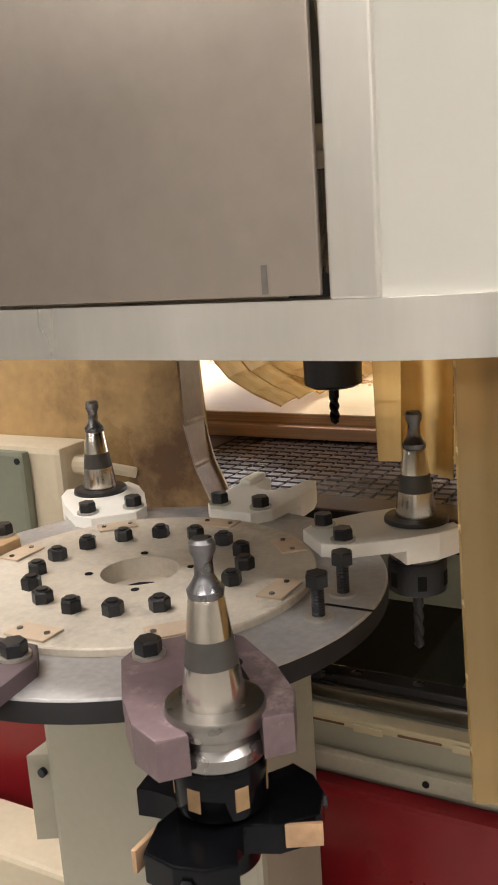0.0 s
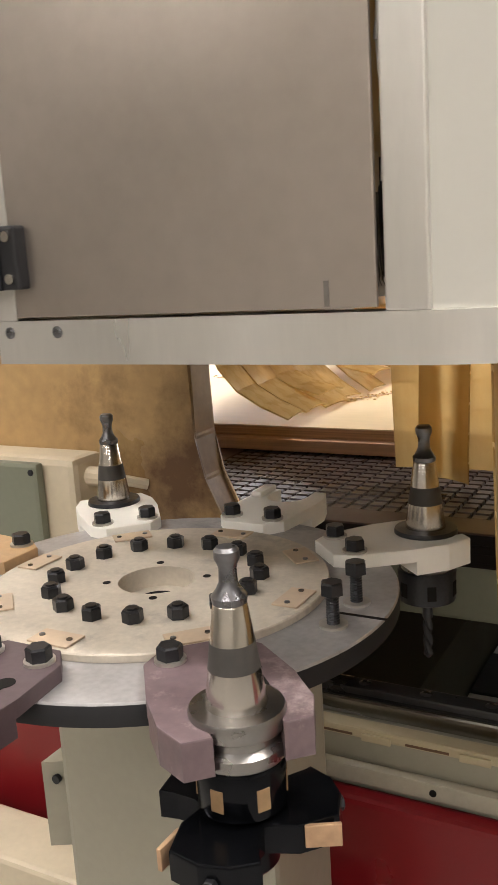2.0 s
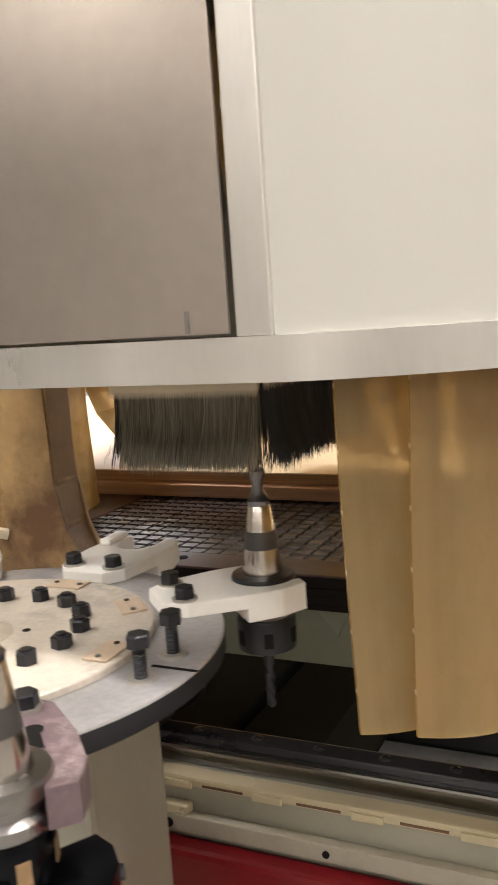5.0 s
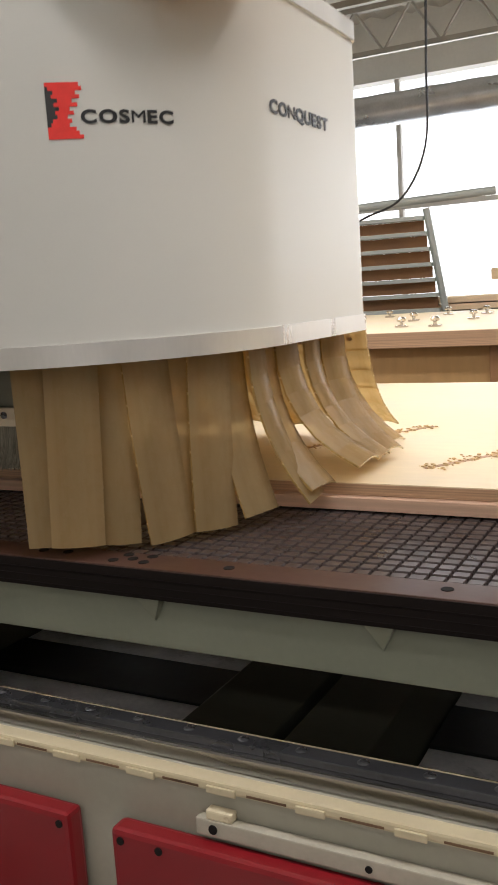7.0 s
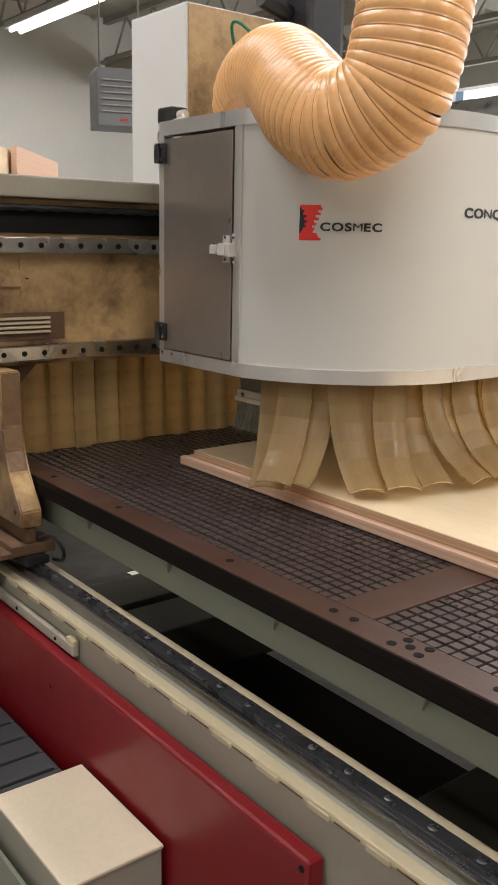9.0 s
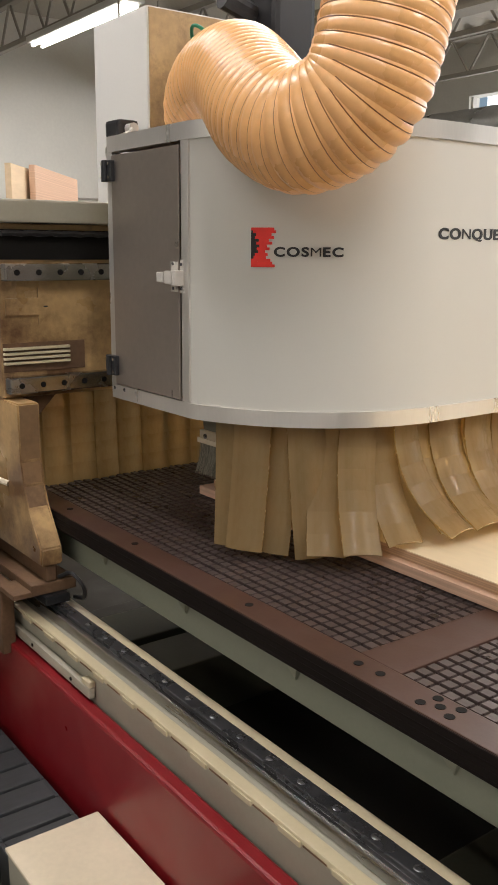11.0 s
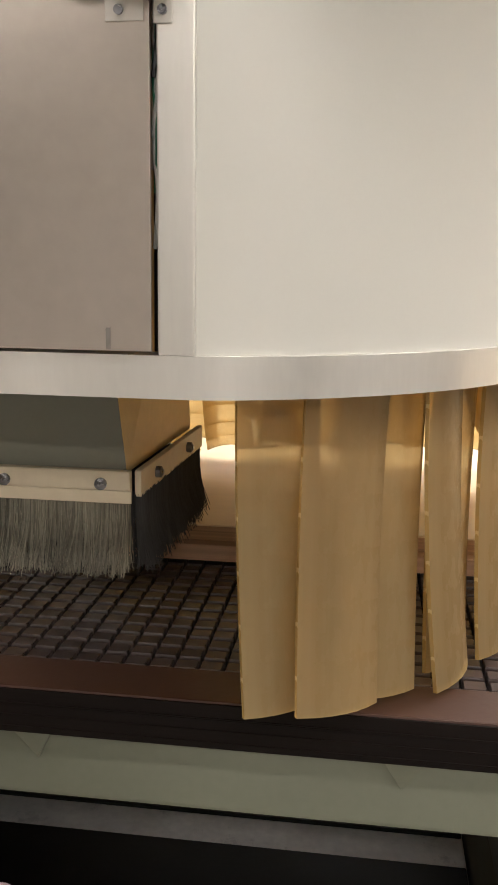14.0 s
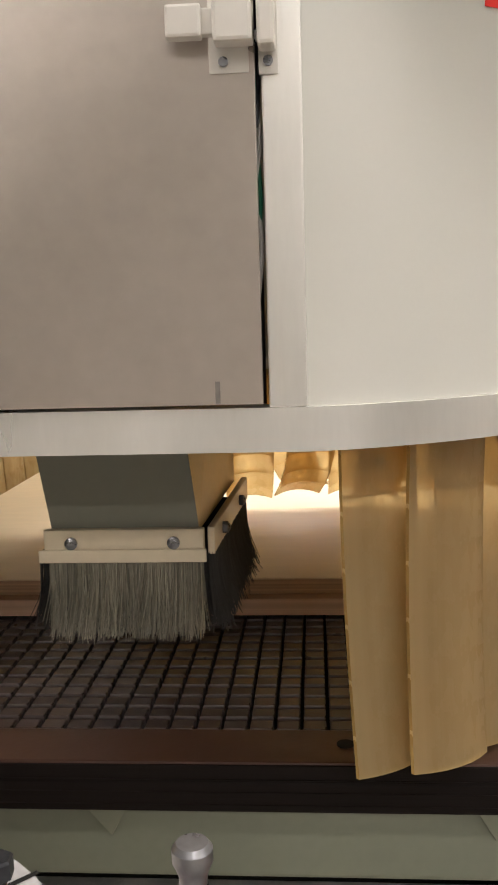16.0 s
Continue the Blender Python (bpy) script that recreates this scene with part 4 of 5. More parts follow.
def carousel():
    c = CAROUSEL
    bm = bmesh.new()
    n = 96
    loop = ((0.03, 0.9605), (0.174, 0.9605), (0.1765, 0.9615), (0.1765, 0.9745), (0.1755, 0.976), (0.03, 0.976))
    rings = [[bm.verts.new((r * math.cos(2 * math.pi * i / n), r * math.sin(2 * math.pi * i / n), z)) for i in range(n)] for r, z in loop]
    for q in range(len(loop)):
        a, b = rings[q], rings[(q + 1) % len(loop)]
        for i in range(n):
            f = bm.faces.new((a[i], a[(i + 1) % n], b[(i + 1) % n], b[i]))
            f.material_index = 1 if q in (1, 2) else 0
    part("lower_plate", bm, [M_DISCLOW, M_DISCEDGE], c, "blue-grey plate with a black rim", smooth=True)
    bm = bmesh.new()
    n = 80
    rings = []
    for r, z in ((0.127, 0.9762), (0.127, 0.9805), (0.1262, 0.9815), (0.0285, 0.9815), (0.028, 0.966), (0.0175, 0.966), (0.0175, 0.9615)):
        rings.append([bm.verts.new((r * math.cos(2 * math.pi * i / n), r * math.sin(2 * math.pi * i / n), z)) for i in range(n)])
    for a, b in zip(rings, rings[1:]):
        for i in range(n):
            # bore wall coloured black for the shade deep in the recess
            bm.faces.new((a[i], a[(i + 1) % n], b[(i + 1) % n], b[i])).material_index = 1 if a[0].co.z < 0.967 and b[0].co.z < 0.965 else 0
    part("upper_plate", bm, [M_DISC, M_BLACKSTEEL], c, "pale machined upper plate", smooth=True)
    part("hub_bore", cyl(0.0177, 0.9603, 0.9614, 24), M_HOLE, c)
    part("hub_key", box(-0.014, 0.014, -0.003, 0.003, 0.9616, 0.965), M_DISC, c)
    for k in range(4):
        a = radians(30 + 90 * k)
        part("pin_hole", cyl(0.003, 0.9816, 0.9819, 12, (0.037 * math.cos(a), 0.037 * math.sin(a))), M_HOLE, c)
    nut = None
    for k in range(16):
        a = radians(-45 + 22.5 * k)
        m = pose(0.0763 * math.cos(a), 0.0763 * math.sin(a), 0.9816, 0, 0, 37 * k)
        if nut is None:
            nut = part("nut", hexnut_mesh(), M_BLACKSTEEL, c, "dark hex nut")
            nut.matrix_basis = m
        else:
            again("nut", nut, c, m)
    looks = {0: (M_PURPLE, 1.12, "dusty mauve phenolic fork"), 2: (M_WHITE, 1.0, "white nylon fork"), 3: (M_WHITE, 1.0, "white nylon fork, empty"),
             4: (M_WHITE, 1.0, "white nylon fork"), 5: (M_TAN, 1.0, "tan phenolic fork"), 6: (M_TAN, 1.0, "tan phenolic fork"), 7: (M_MAUVEDARK, 1.08, "dark mauve phenolic fork")}
    head = shank = None
    for k in range(8):
        turn = pose(0, 0, 0, 0, 0, -45 + 45 * k)
        tag = box(0.103, 0.122, -0.016, 0.016, 0.9817, 0.9832, 0.0006)
        part("tag", tag, M_TAG, c).matrix_basis = turn
        for s in (-0.011, 0.011):
            part("tag_screw", cyl(0.002, 0.9832, 0.9841, 10, (0.1125, s)), M_STUD, c).matrix_basis = turn
        z_head = 0.9975
        if k in looks:
            material, wide, label = looks[k]
            line = fork_outline(wide, 0.242 if wide == 1 else 0.24)
            bm = prism(line, 0.9763, 0.9865, 0.0012)
            prism([p for p in line[3:-2] if p[0] > 0.1925] + [(0.1925, -0.037 * wide), (0.1925, 0.037 * wide)], 0.9655, 0.9765, bm=bm)
            f = part("fork", bm, material, c, label)
            f.matrix_basis = turn
            if k in (0, 7):
                part("relief_slot", cyl(0.006, 0.9864, 0.9868, 20, (0.178, 0.02)), M_HOLE, f)
                part("relief_slot", box(0.178, 0.2, 0.016, 0.0235, 0.9864, 0.9868), M_HOLE, f)
            if k == 3:
                part("worn_lump", box(0.205, 0.238, 0.02, 0.032, 0.9865, 0.993, 0.003), M_WHITE, f)
            z_head = 0.9882
        else:
            part("slot", box(0.145, 0.178, -0.0015, 0.0015, 0.9761, 0.9764), M_HOLE, c).matrix_basis = turn
        for s in (-0.0200, 0.0200):
            m = turn @ pose(0.1495, s, z_head, 0, 0, 23 * k)
            if head is None:
                head = part("fork_bolt", hexbolt(0.0135, 0.0085), M_BLACKSTEEL, c, "dark hex bolt")
                head.matrix_basis = m
            else:
                again("fork_bolt", head, c, m)
            zb = 0.9865 if k in looks else 0.976
            part("washer", cyl(0.0095, zb, zb + 0.0018, 20, (0.1495, s)), M_WASHER, c).matrix_basis = turn
            if k not in looks:
                part("bolt_shank", tube([(0.1495, s, 0.9762 + 0.0009 * i) for i in range(26)], [0.0044 - 0.0006 * (i % 2) for i in range(26)], 12), M_BLACKSTEEL, c).matrix_basis = turn


carousel()


# ---- tools ----
def tool_holder(name, label, kind):
    """An origin on the carousel's axis of the tool at height 0; heights are the hall's."""
    t = thing(name, label, "tool holder", "tools in the carousel")
    part("pull_stud", lathe([(0.0088, 1.0445), (0.0092, 1.048), (0.0065, 1.0515), (0.0048, 1.055), (0.0045, 1.062), (0.0052, 1.0645), (0.0064, 1.067), (0.0064, 1.0712), (0.005, 1.073)], 28), M_STUD, t, "dark burnished pull stud", smooth=True)
    part("taper", lathe([(0.0157, 0.9905), (0.0159, 0.992), (0.0088, 1.0435), (0.0083, 1.0444)], 48), M_CHROME, t, "bright ground steel taper", smooth=True)

    def r_at(z):
        return 0.0159 + (z - 0.992) * (0.0088 - 0.0159) / (1.0435 - 0.992)
    part("band", lathe([(r_at(1.0105) + 0.0001, 1.0105), (r_at(1.0245) + 0.0001, 1.0245)], 48), M_BAND, t, "matt dark band", smooth=True)
    part("flange", lathe([(0.0235, 0.9640), (0.0242, 0.9648), (0.0242, 0.9710), (0.0205, 0.9740), (0.0205, 0.9775), (0.0246, 0.9800), (0.025, 0.9808), (0.025, 0.9885), (0.0243, 0.9900), (0.017, 0.9904)], 56), M_FLANGE if kind == "cutter" else M_BLACKSTEEL, t, "grooved steel flange", smooth=True)
    part("thread", tube([(0, 0, 0.9560 + i * 0.001) for i in range(9)], [0.0208 - 0.0009 * (i % 2) for i in range(9)], 40), M_FLANGE, t)
    nut = part("collet_nut", lathe([(0.019, 0.9285), (0.0228, 0.9305), (0.0232, 0.9320), (0.0232, 0.9545), (0.0222, 0.9565)], 48), M_BLACKSHINE if kind == "cutter" else M_BLACKSTEEL, t, "black collet nut", smooth=True)
    lift = 0.007 if kind == "cutter" else 0.0
    nut.matrix_basis = pose(0, 0, lift)
    for k in range(6):
        m = pose(0, 0, 0, 0, 0, 60 * k + 12)
        part("spanner_slot", box(0.0226, 0.02345, -0.0036, 0.0036, 0.9355, 0.9475, 0.0003), M_BRASS if kind == "cutter" else M_HOLE, nut).matrix_basis = m
    if kind == "drill":
        part("drill_bit", drill_mesh(0.929, 0.877), M_BLACKSTEEL, t, "dark twist drill", smooth=True)
    else:
        part("cutter_hub", lathe([(0.016, 0.902), (0.0175, 0.904), (0.0175, 0.933), (0.013, 0.9356)], 32), M_BLACKSHINE, t, smooth=True)
        for k in range(3):
            turn = pose(0, 0, 0.007, 0, 0, 74 + 120 * k)
            out = [(0.002, -0.018), (0.027, -0.021), (0.048, -0.014), (0.051, 0.004), (0.047, 0.019), (0.037, 0.031), (0.029, 0.024), (0.018, 0.018), (0.002, 0.018)]
            w = part("wing", prism(out, 0.911, 0.927, 0.0012), M_BLACKSHINE, t, "black cutter wing")
            w.matrix_basis = turn
            part("insert", box(0.03, 0.0485, -0.0212, -0.0185, 0.914, 0.9262, 0.0006), M_CARBIDE, w, "stained carbide insert")
            part("clamp_screw", hexbolt(0.007, 0.004, z=0.0), M_BLACKSTEEL, w).matrix_basis = pose(0.0485, 0.010, 0.917, 0, 90, 10)
    return t


def drill_mesh(z1, z0, r=0.0042):
    bm = bmesh.new()
    n, seg = 40, 12
    rings = []
    for i in range(n + 1):
        z = z1 + (z0 - z1) * i / n
        tw = i * 0.32 if i > 12 else 3.84
        rr = r * (1 if i < n - 3 else (n - i + 0.3) / 3.3)
        ring = []
        for k in range(seg):
            a = 2 * math.pi * k / seg
            fl = 0.62 + 0.38 * abs(math.cos(a)) if i > 12 else 1
            ring.append(bm.verts.new((rr * fl * math.cos(a + tw), rr * fl * math.sin(a + tw), z)))
        rings.append(ring)
    for a, b in zip(rings, rings[1:]):
        for i in range(seg):
            bm.faces.new((a[i], b[i], b[(i + 1) % seg], a[(i + 1) % seg]))
    bm.faces.new(rings[0])
    bm.faces.new(rings[-1][::-1])
    return bm


TOOL_CUTTER = tool_holder("cutter_holder", "bright taper holder with a black winged cutter, mauve fork", "cutter")
TOOL_DRILL = tool_holder("drill_holder", "steel taper holder with a dark drill in a white fork", "drill")
TOOL_REAR = copy_thing(TOOL_DRILL, pose(0, 0, 0))
tagged(TOOL_REAR, "steel taper holder with a short drill in the rear white fork")

# ---- the head: hood, strips, spindle, dust shoe ----
HEAD = thing("router_hood", "grey-green router hood with aluminium trim and a steel door", "machine hood")
ZB0, ZB1, ZT0, ZT1 = 1.157, 1.1815, 1.583, 1.609


def hood_plan():
    """Plan from the door's bar round the curved front to the back."""
    p = [(0.2445, -0.1345)]
    for k in range(1, 25):
        a = radians(-76.4 + 76.4 * k / 24)
        p.append((0.173 + 0.312 * math.cos(a), 0.168 + 0.312 * math.sin(a)))
    p += [(0.4852, 0.25), (0.485, 0.35), (0.483, 0.44)]
    for k in range(6):
        a = radians(15 * k)
        p.append((0.453 + 0.03 * math.cos(a), 0.45 + 0.03 * math.sin(a)))
    p += [(0.3, 0.481), (0.1, 0.481), (-0.02, 0.481)]
    return p


def hood():
    h = HEAD
    plan = hood_plan()
    full = [(-0.014, -0.1345), (0.1, -0.1345)] + plan
    part("panel", wall_along(plan, ZB1 - 0.004, ZT0 + 0.004, 0.003), M_PANEL, h, "curved grey-green sheet", smooth=True)
    rim = offset(full, -0.004)
    part("bottom_trim", wall_along(rim, ZB0, ZB1, 0.02), M_ALU, h, "satin aluminium bottom trim", smooth=True)
    part("top_trim", wall_along(rim, ZT0, ZT1, 0.02), M_ALU, h, "satin aluminium top trim", smooth=True)
    part("door_bar", box(0.2235, 0.2445, -0.138, -0.117, ZB1, ZT0, 0.0012), M_ALU, h, "upright aluminium bar")
    part("back_bar", box(-0.0165, 0.002, -0.138, -0.117, ZB1, ZT0, 0.0012), M_ALU, h, "upright aluminium bar")
    part("back_plate", box(-0.024, -0.016, -0.132, 0.48, ZB0 + 0.004, ZT0), M_CREAM, h)
    roof = prism(offset(full, 0.004) + [(-0.02, 0.47)], ZT0 + 0.004, ZT0 + 0.012)
    part("roof", roof, M_CABWHITE, h)
    d = part("door", box(0.004, 0.2205, -0.140, -0.137, ZB1 + 0.002, ZT0 - 0.006, 0.0008), M_DOOR, h, "brushed steel door, shut")
    part("scuff_mark", box(0.1945, 0.1972, -0.1403, -0.1401, ZB1 + 0.003, ZB1 + 0.015), M_SCUFF, d)
    # latch
    part("latch_plate", box(0.197, 0.2175, -0.141, -0.1401, 1.355, 1.402, 0.0004), M_GREYPLASTIC, d, "light grey latch plate")
    part("latch_body", box(0.2005, 0.2205, -0.1555, -0.1411, 1.367, 1.388, 0.002), M_GREYPLASTIC, d)
    part("latch_neck", box(0.194, 0.202, -0.1525, -0.1465, 1.371, 1.384, 0.001), M_GREYPLASTIC, d)
    part("latch_lever", box(0.177, 0.195, -0.156, -0.1465, 1.3695, 1.3855, 0.0016), M_GREYPLASTIC, d)
    part("latch_keep", box(0.2225, 0.2315, -0.1545, -0.1381, 1.365, 1.389, 0.002), M_GREYPLASTIC, h)
    part("keep_plate", box(0.2225, 0.2325, -0.1397, -0.1381, 1.354, 1.405, 0.0004), M_GREYPLASTIC, h)
    for x, z in ((0.2045, 1.3605), (0.2045, 1.399)):
        part("screw", cyl(0.0026, -0.001, 0.001, 10, m=pose(x, -0.1415, z, 90)), M_STUD, d)
    for x, z in ((0.2275, 1.3605), (0.2275, 1.398)):
        part("screw", cyl(0.0026, -0.001, 0.001, 10, m=pose(x, -0.1405, z, 90)), M_STUD, h)
    for z in (1.2165, 1.551):
        q = part("hinge", box(-0.019, 0.016, -0.1485, -0.1383, z - 0.017, z + 0.018, 0.002), M_BLACKPLASTIC, h, "black plastic hinge")
        part("knuckle", cyl(0.005, -0.017, 0.018, 12, m=pose(-0.001, -0.150, z)), M_BLACKPLASTIC, q)
        for x in (-0.013, 0.01):
            for dz in (-0.011, 0.012):
                part("hinge_screw", cyl(0.003, -0.0012, 0.0012, 10, m=pose(x, -0.149, z + dz, 90)), M_CHROME, q)
    for x in (-0.004, 0.031):
        part("trim_screw", lathe([(0.0034, 0), (0.0034, 0.0006), (0.0022, 0.0012)], 14), M_STUD, h).matrix_basis = pose(x, -0.1386, ZB0 + 0.018, 90)
    # door gap with wiring behind it
    part("gap_shadow", box(0.2165, 0.221, -0.1165, -0.1145, ZB1, ZT0), M_HOLE, h)
    for i in range(4):
        pts = smooth_path([(0.2185 + 0.001 * (i % 2), -0.122 - 0.002 * i, 1.24 + 0.03 * i), (0.2212, -0.126, 1.27 + 0.028 * i), (0.2187, -0.124, 1.30 + 0.03 * i), (0.2208, -0.125, 1.34 + 0.02 * i)], 6)
        part("loose_wire", tube(pts, 0.0012, 6), (M_WIRE_WHITE, M_WIRE_GREEN, M_WIRE_WHITE, M_BLACKPLASTIC)[i], h)
    # safety switch on top of the corner
    s = part("corner_switch", box(-0.045, 0.005, -0.125, -0.085, ZT1, ZT1 + 0.03, 0.006), M_BLACKPLASTIC, h, "black switch with a red cap")
    part("switch_cap", box(-0.052, -0.044, -0.12, -0.09, ZT1 + 0.003, ZT1 + 0.026, 0.004), M_LOGO, s)
    part("switch_gland", cyl(0.009, -0.008, 0.01, 12, m=pose(0.014, -0.105, ZT1 + 0.014, 0, 90)), M_GREYPLASTIC, s)
    part("switch_cable", tube(smooth_path([(0.02, -0.108, ZT1 + 0.014), (0.03, -0.118, ZT1 + 0.006), (0.0, -0.13, ZT1 - 0.004), (-0.03, -0.13, ZT1 - 0.02), (-0.035, -0.118, ZT1 - 0.05)], 6), 0.003, 8), M_GREYPLASTIC, s)
    # lettering and emblem, set on the curved sheet
    def on_sheet(s):
        run, k = 0.0, 0
        for a, b in zip(plan, plan[1:]):
            d = math.dist(a, b)
            if run + d >= s:
                f = (s - run) / d
                return Vector((a[0] + (b[0] - a[0]) * f, a[1] + (b[1] - a[1]) * f, 0)), math.degrees(math.atan2(b[1] - a[1], b[0] - a[0]))
            run += d
        return Vector((*plan[-1], 0)), 90

    def sheet_text(text, size, s0, s1, z):
        """Wide letters between two places along the sheet."""
        made = [letters("letter", ch, size, Matrix(), M_INK, h, "black wide lettering") for ch in text]
        spans = [(min(v.co.x for v in o.data.vertices), max(v.co.x for v in o.data.vertices)) for o in made]
        gap = size * 0.13
        wide = (s1 - s0 - gap * (len(text) - 1)) / sum(hi - lo for lo, hi in spans)
        s = s0
        for o, (lo, hi) in zip(made, spans):
            w = (hi - lo) * wide
            p, a = on_sheet(s + w / 2)
            o.matrix_basis = pose(p.x, p.y, z, 90, 0, a) @ pose(-w / 2 - lo * wide, 0, 0.0008) @ Matrix.Diagonal((wide, 1, 1, 1))
            s += w + gap
    sheet_text("COSMEC", 0.0185, 0.145, 0.247, 1.412)
    sheet_text("CONQUEST", 0.0225, 0.406, 0.588, 1.4395)
    # red and black emblem, in narrow strips that follow the sheet
    edge = [0.026, 0.028, 0.023, 0.026, 0.02, 0.024, 0.018, 0.021, 0.016, 0.019, 0.017, 0.022, 0.024, 0.027]
    mid = [0.0, 0.003, 0.008, 0.006, 0.012, 0.008, 0.013, 0.009, 0.011, 0.006, 0.004, 0.0, 0.0, 0.0]
    for i, (e, md) in enumerate(zip(edge, mid)):
        z1 = 1.453 - i * (0.057 / 14)
        z0 = z1 - 0.057 / 14
        for a, b, material in ((0, md, M_INK), (md, e * 1.35, M_LOGO)):
            if b - a < 0.001:
                continue
            bm = bmesh.new()
            cols = []
            for k in range(4):
                p, an = on_sheet(0.110 + a + (b - a) * k / 3)
                nx, ny = math.sin(radians(an)), -math.cos(radians(an))
                cols.append([bm.verts.new((p.x + nx * q, p.y + ny * q, z)) for q, z in ((0.0003, z0), (0.0003, z1), (0.001, z1), (0.001, z0))])
            for c0, c1 in zip(cols, cols[1:]):
                for k in range(4):
                    bm.faces.new((c0[k], c1[k], c1[(k + 1) % 4], c0[(k + 1) % 4]))
            part("emblem_bar", bm, material, h)


hood()

STRIPS = []


def strips():
    """Each strip: an upper piece under the hood, with two lower pieces that swing on it."""
    path = offset(hood_plan(), 0.026)
    rnd = random.Random(11)
    length = 0.0
    acc = [0.0]
    for a, b in zip(path, path[1:]):
        length += math.dist(a, b)
        acc.append(length)

    def at(s):
        for i in range(len(path) - 1):
            if acc[i + 1] >= s:
                f = (s - acc[i]) / max(acc[i + 1] - acc[i], 1e-9)
                a, b = path[i], path[i + 1]
                return a[0] + (b[0] - a[0]) * f, a[1] + (b[1] - a[1]) * f, math.degrees(math.atan2(b[1] - a[1], b[0] - a[0]))
        return path[-1][0], path[-1][1], 180
    s, i = 0.055, 0
    pieces = {}
    while s < length - 0.03:
        x, y, a = at(s)
        n = i % 2
        w = 0.0305
        seg = [0.039, 0.0362, 0.0362, 0.0362, 0.0362, 0.0362]
        names = ("strip",) + ("strip_piece",) * 5
        ins = 0.015 * (1 - n)
        objs = []
        for k in range(6):
            if k not in pieces:
                bm = bmesh.new()
                cols = []
                for j in range(7):
                    u = -w + 2 * w * j / 6
                    dip = 0.0075 * (1 - (u / w) ** 2)
                    cols.append([bm.verts.new((u, q + dip, z)) for q, z in ((0, 0.0), (0.0028, 0.0), (0.0028, -seg[k]), (0, -seg[k]))])
                for c0, c1 in zip(cols, cols[1:]):
                    for q in (1, 2, 3) if k == 5 else (1, 3):
                        f = bm.faces.new((c0[q], c1[q], c1[(q + 1) % 4], c0[(q + 1) % 4]))
                        f.material_index = 1 if q == 2 else 0
                bm.faces.new(cols[0][::-1]).material_index = 2
                bm.faces.new(cols[-1]).material_index = 2
                pieces[k] = part(names[k], bm, [M_VINYL, M_VINYLEDGE, M_VINYLSIDE], HEAD, smooth=True)
                ob = pieces[k]
            else:
                ob = again(names[k], pieces[k], HEAD, Matrix())
            if k:
                ob.parent = objs[0]
            else:
                ob["label"] = "ambered translucent plastic strip"
            objs.append(ob)
        nx, ny = math.sin(radians(a)), -math.cos(radians(a))
        base = pose(x - nx * ins, y - ny * ins, 1.158 + rnd.uniform(-0.002, 0.009), 0, rnd.uniform(-3.6, 3.6), a + 180 + rnd.uniform(-16, 16))
        part("strip_screw", cyl(0.0035, -0.0015, 0.003, 10, m=pose(0, 0.003, -0.02, 90)), M_BRASS, objs[0])
        STRIPS.append((objs, base, seg, rnd.uniform(0.85, 1.12), (x, y, nx, ny), rnd.uniform(0, 1)))
        s += 0.0415
        i += 1


strips()

# spindle with collet nut and bit
SPINDLE = part("spindle", lathe([(0.03, 1.112), (0.034, 1.116), (0.034, 1.20), (0.045, 1.205), (0.045, 1.30), (0.03, 1.32)], 32), M_BLACKSTEEL, HEAD, "dark spindle nose", smooth=True)
part("spindle_flange", box(-0.075, 0.075, -0.05, 0.05, 1.112, 1.118, 0.002), M_BLACKSTEEL, SPINDLE)
part("collet_nut", lathe([(0.019, 1.083), (0.0245, 1.086), (0.025, 1.108), (0.021, 1.112)], 32), M_BLACKSTEEL, SPINDLE, smooth=True)
part("router_bit", drill_mesh(1.084, 1.050, 0.0045), M_BLACKSHINE, SPINDLE, "dark router bit", smooth=True)
SPINDLE_AT = (0.066, 0.222)

# dust shoe with bristles
SHOE = None


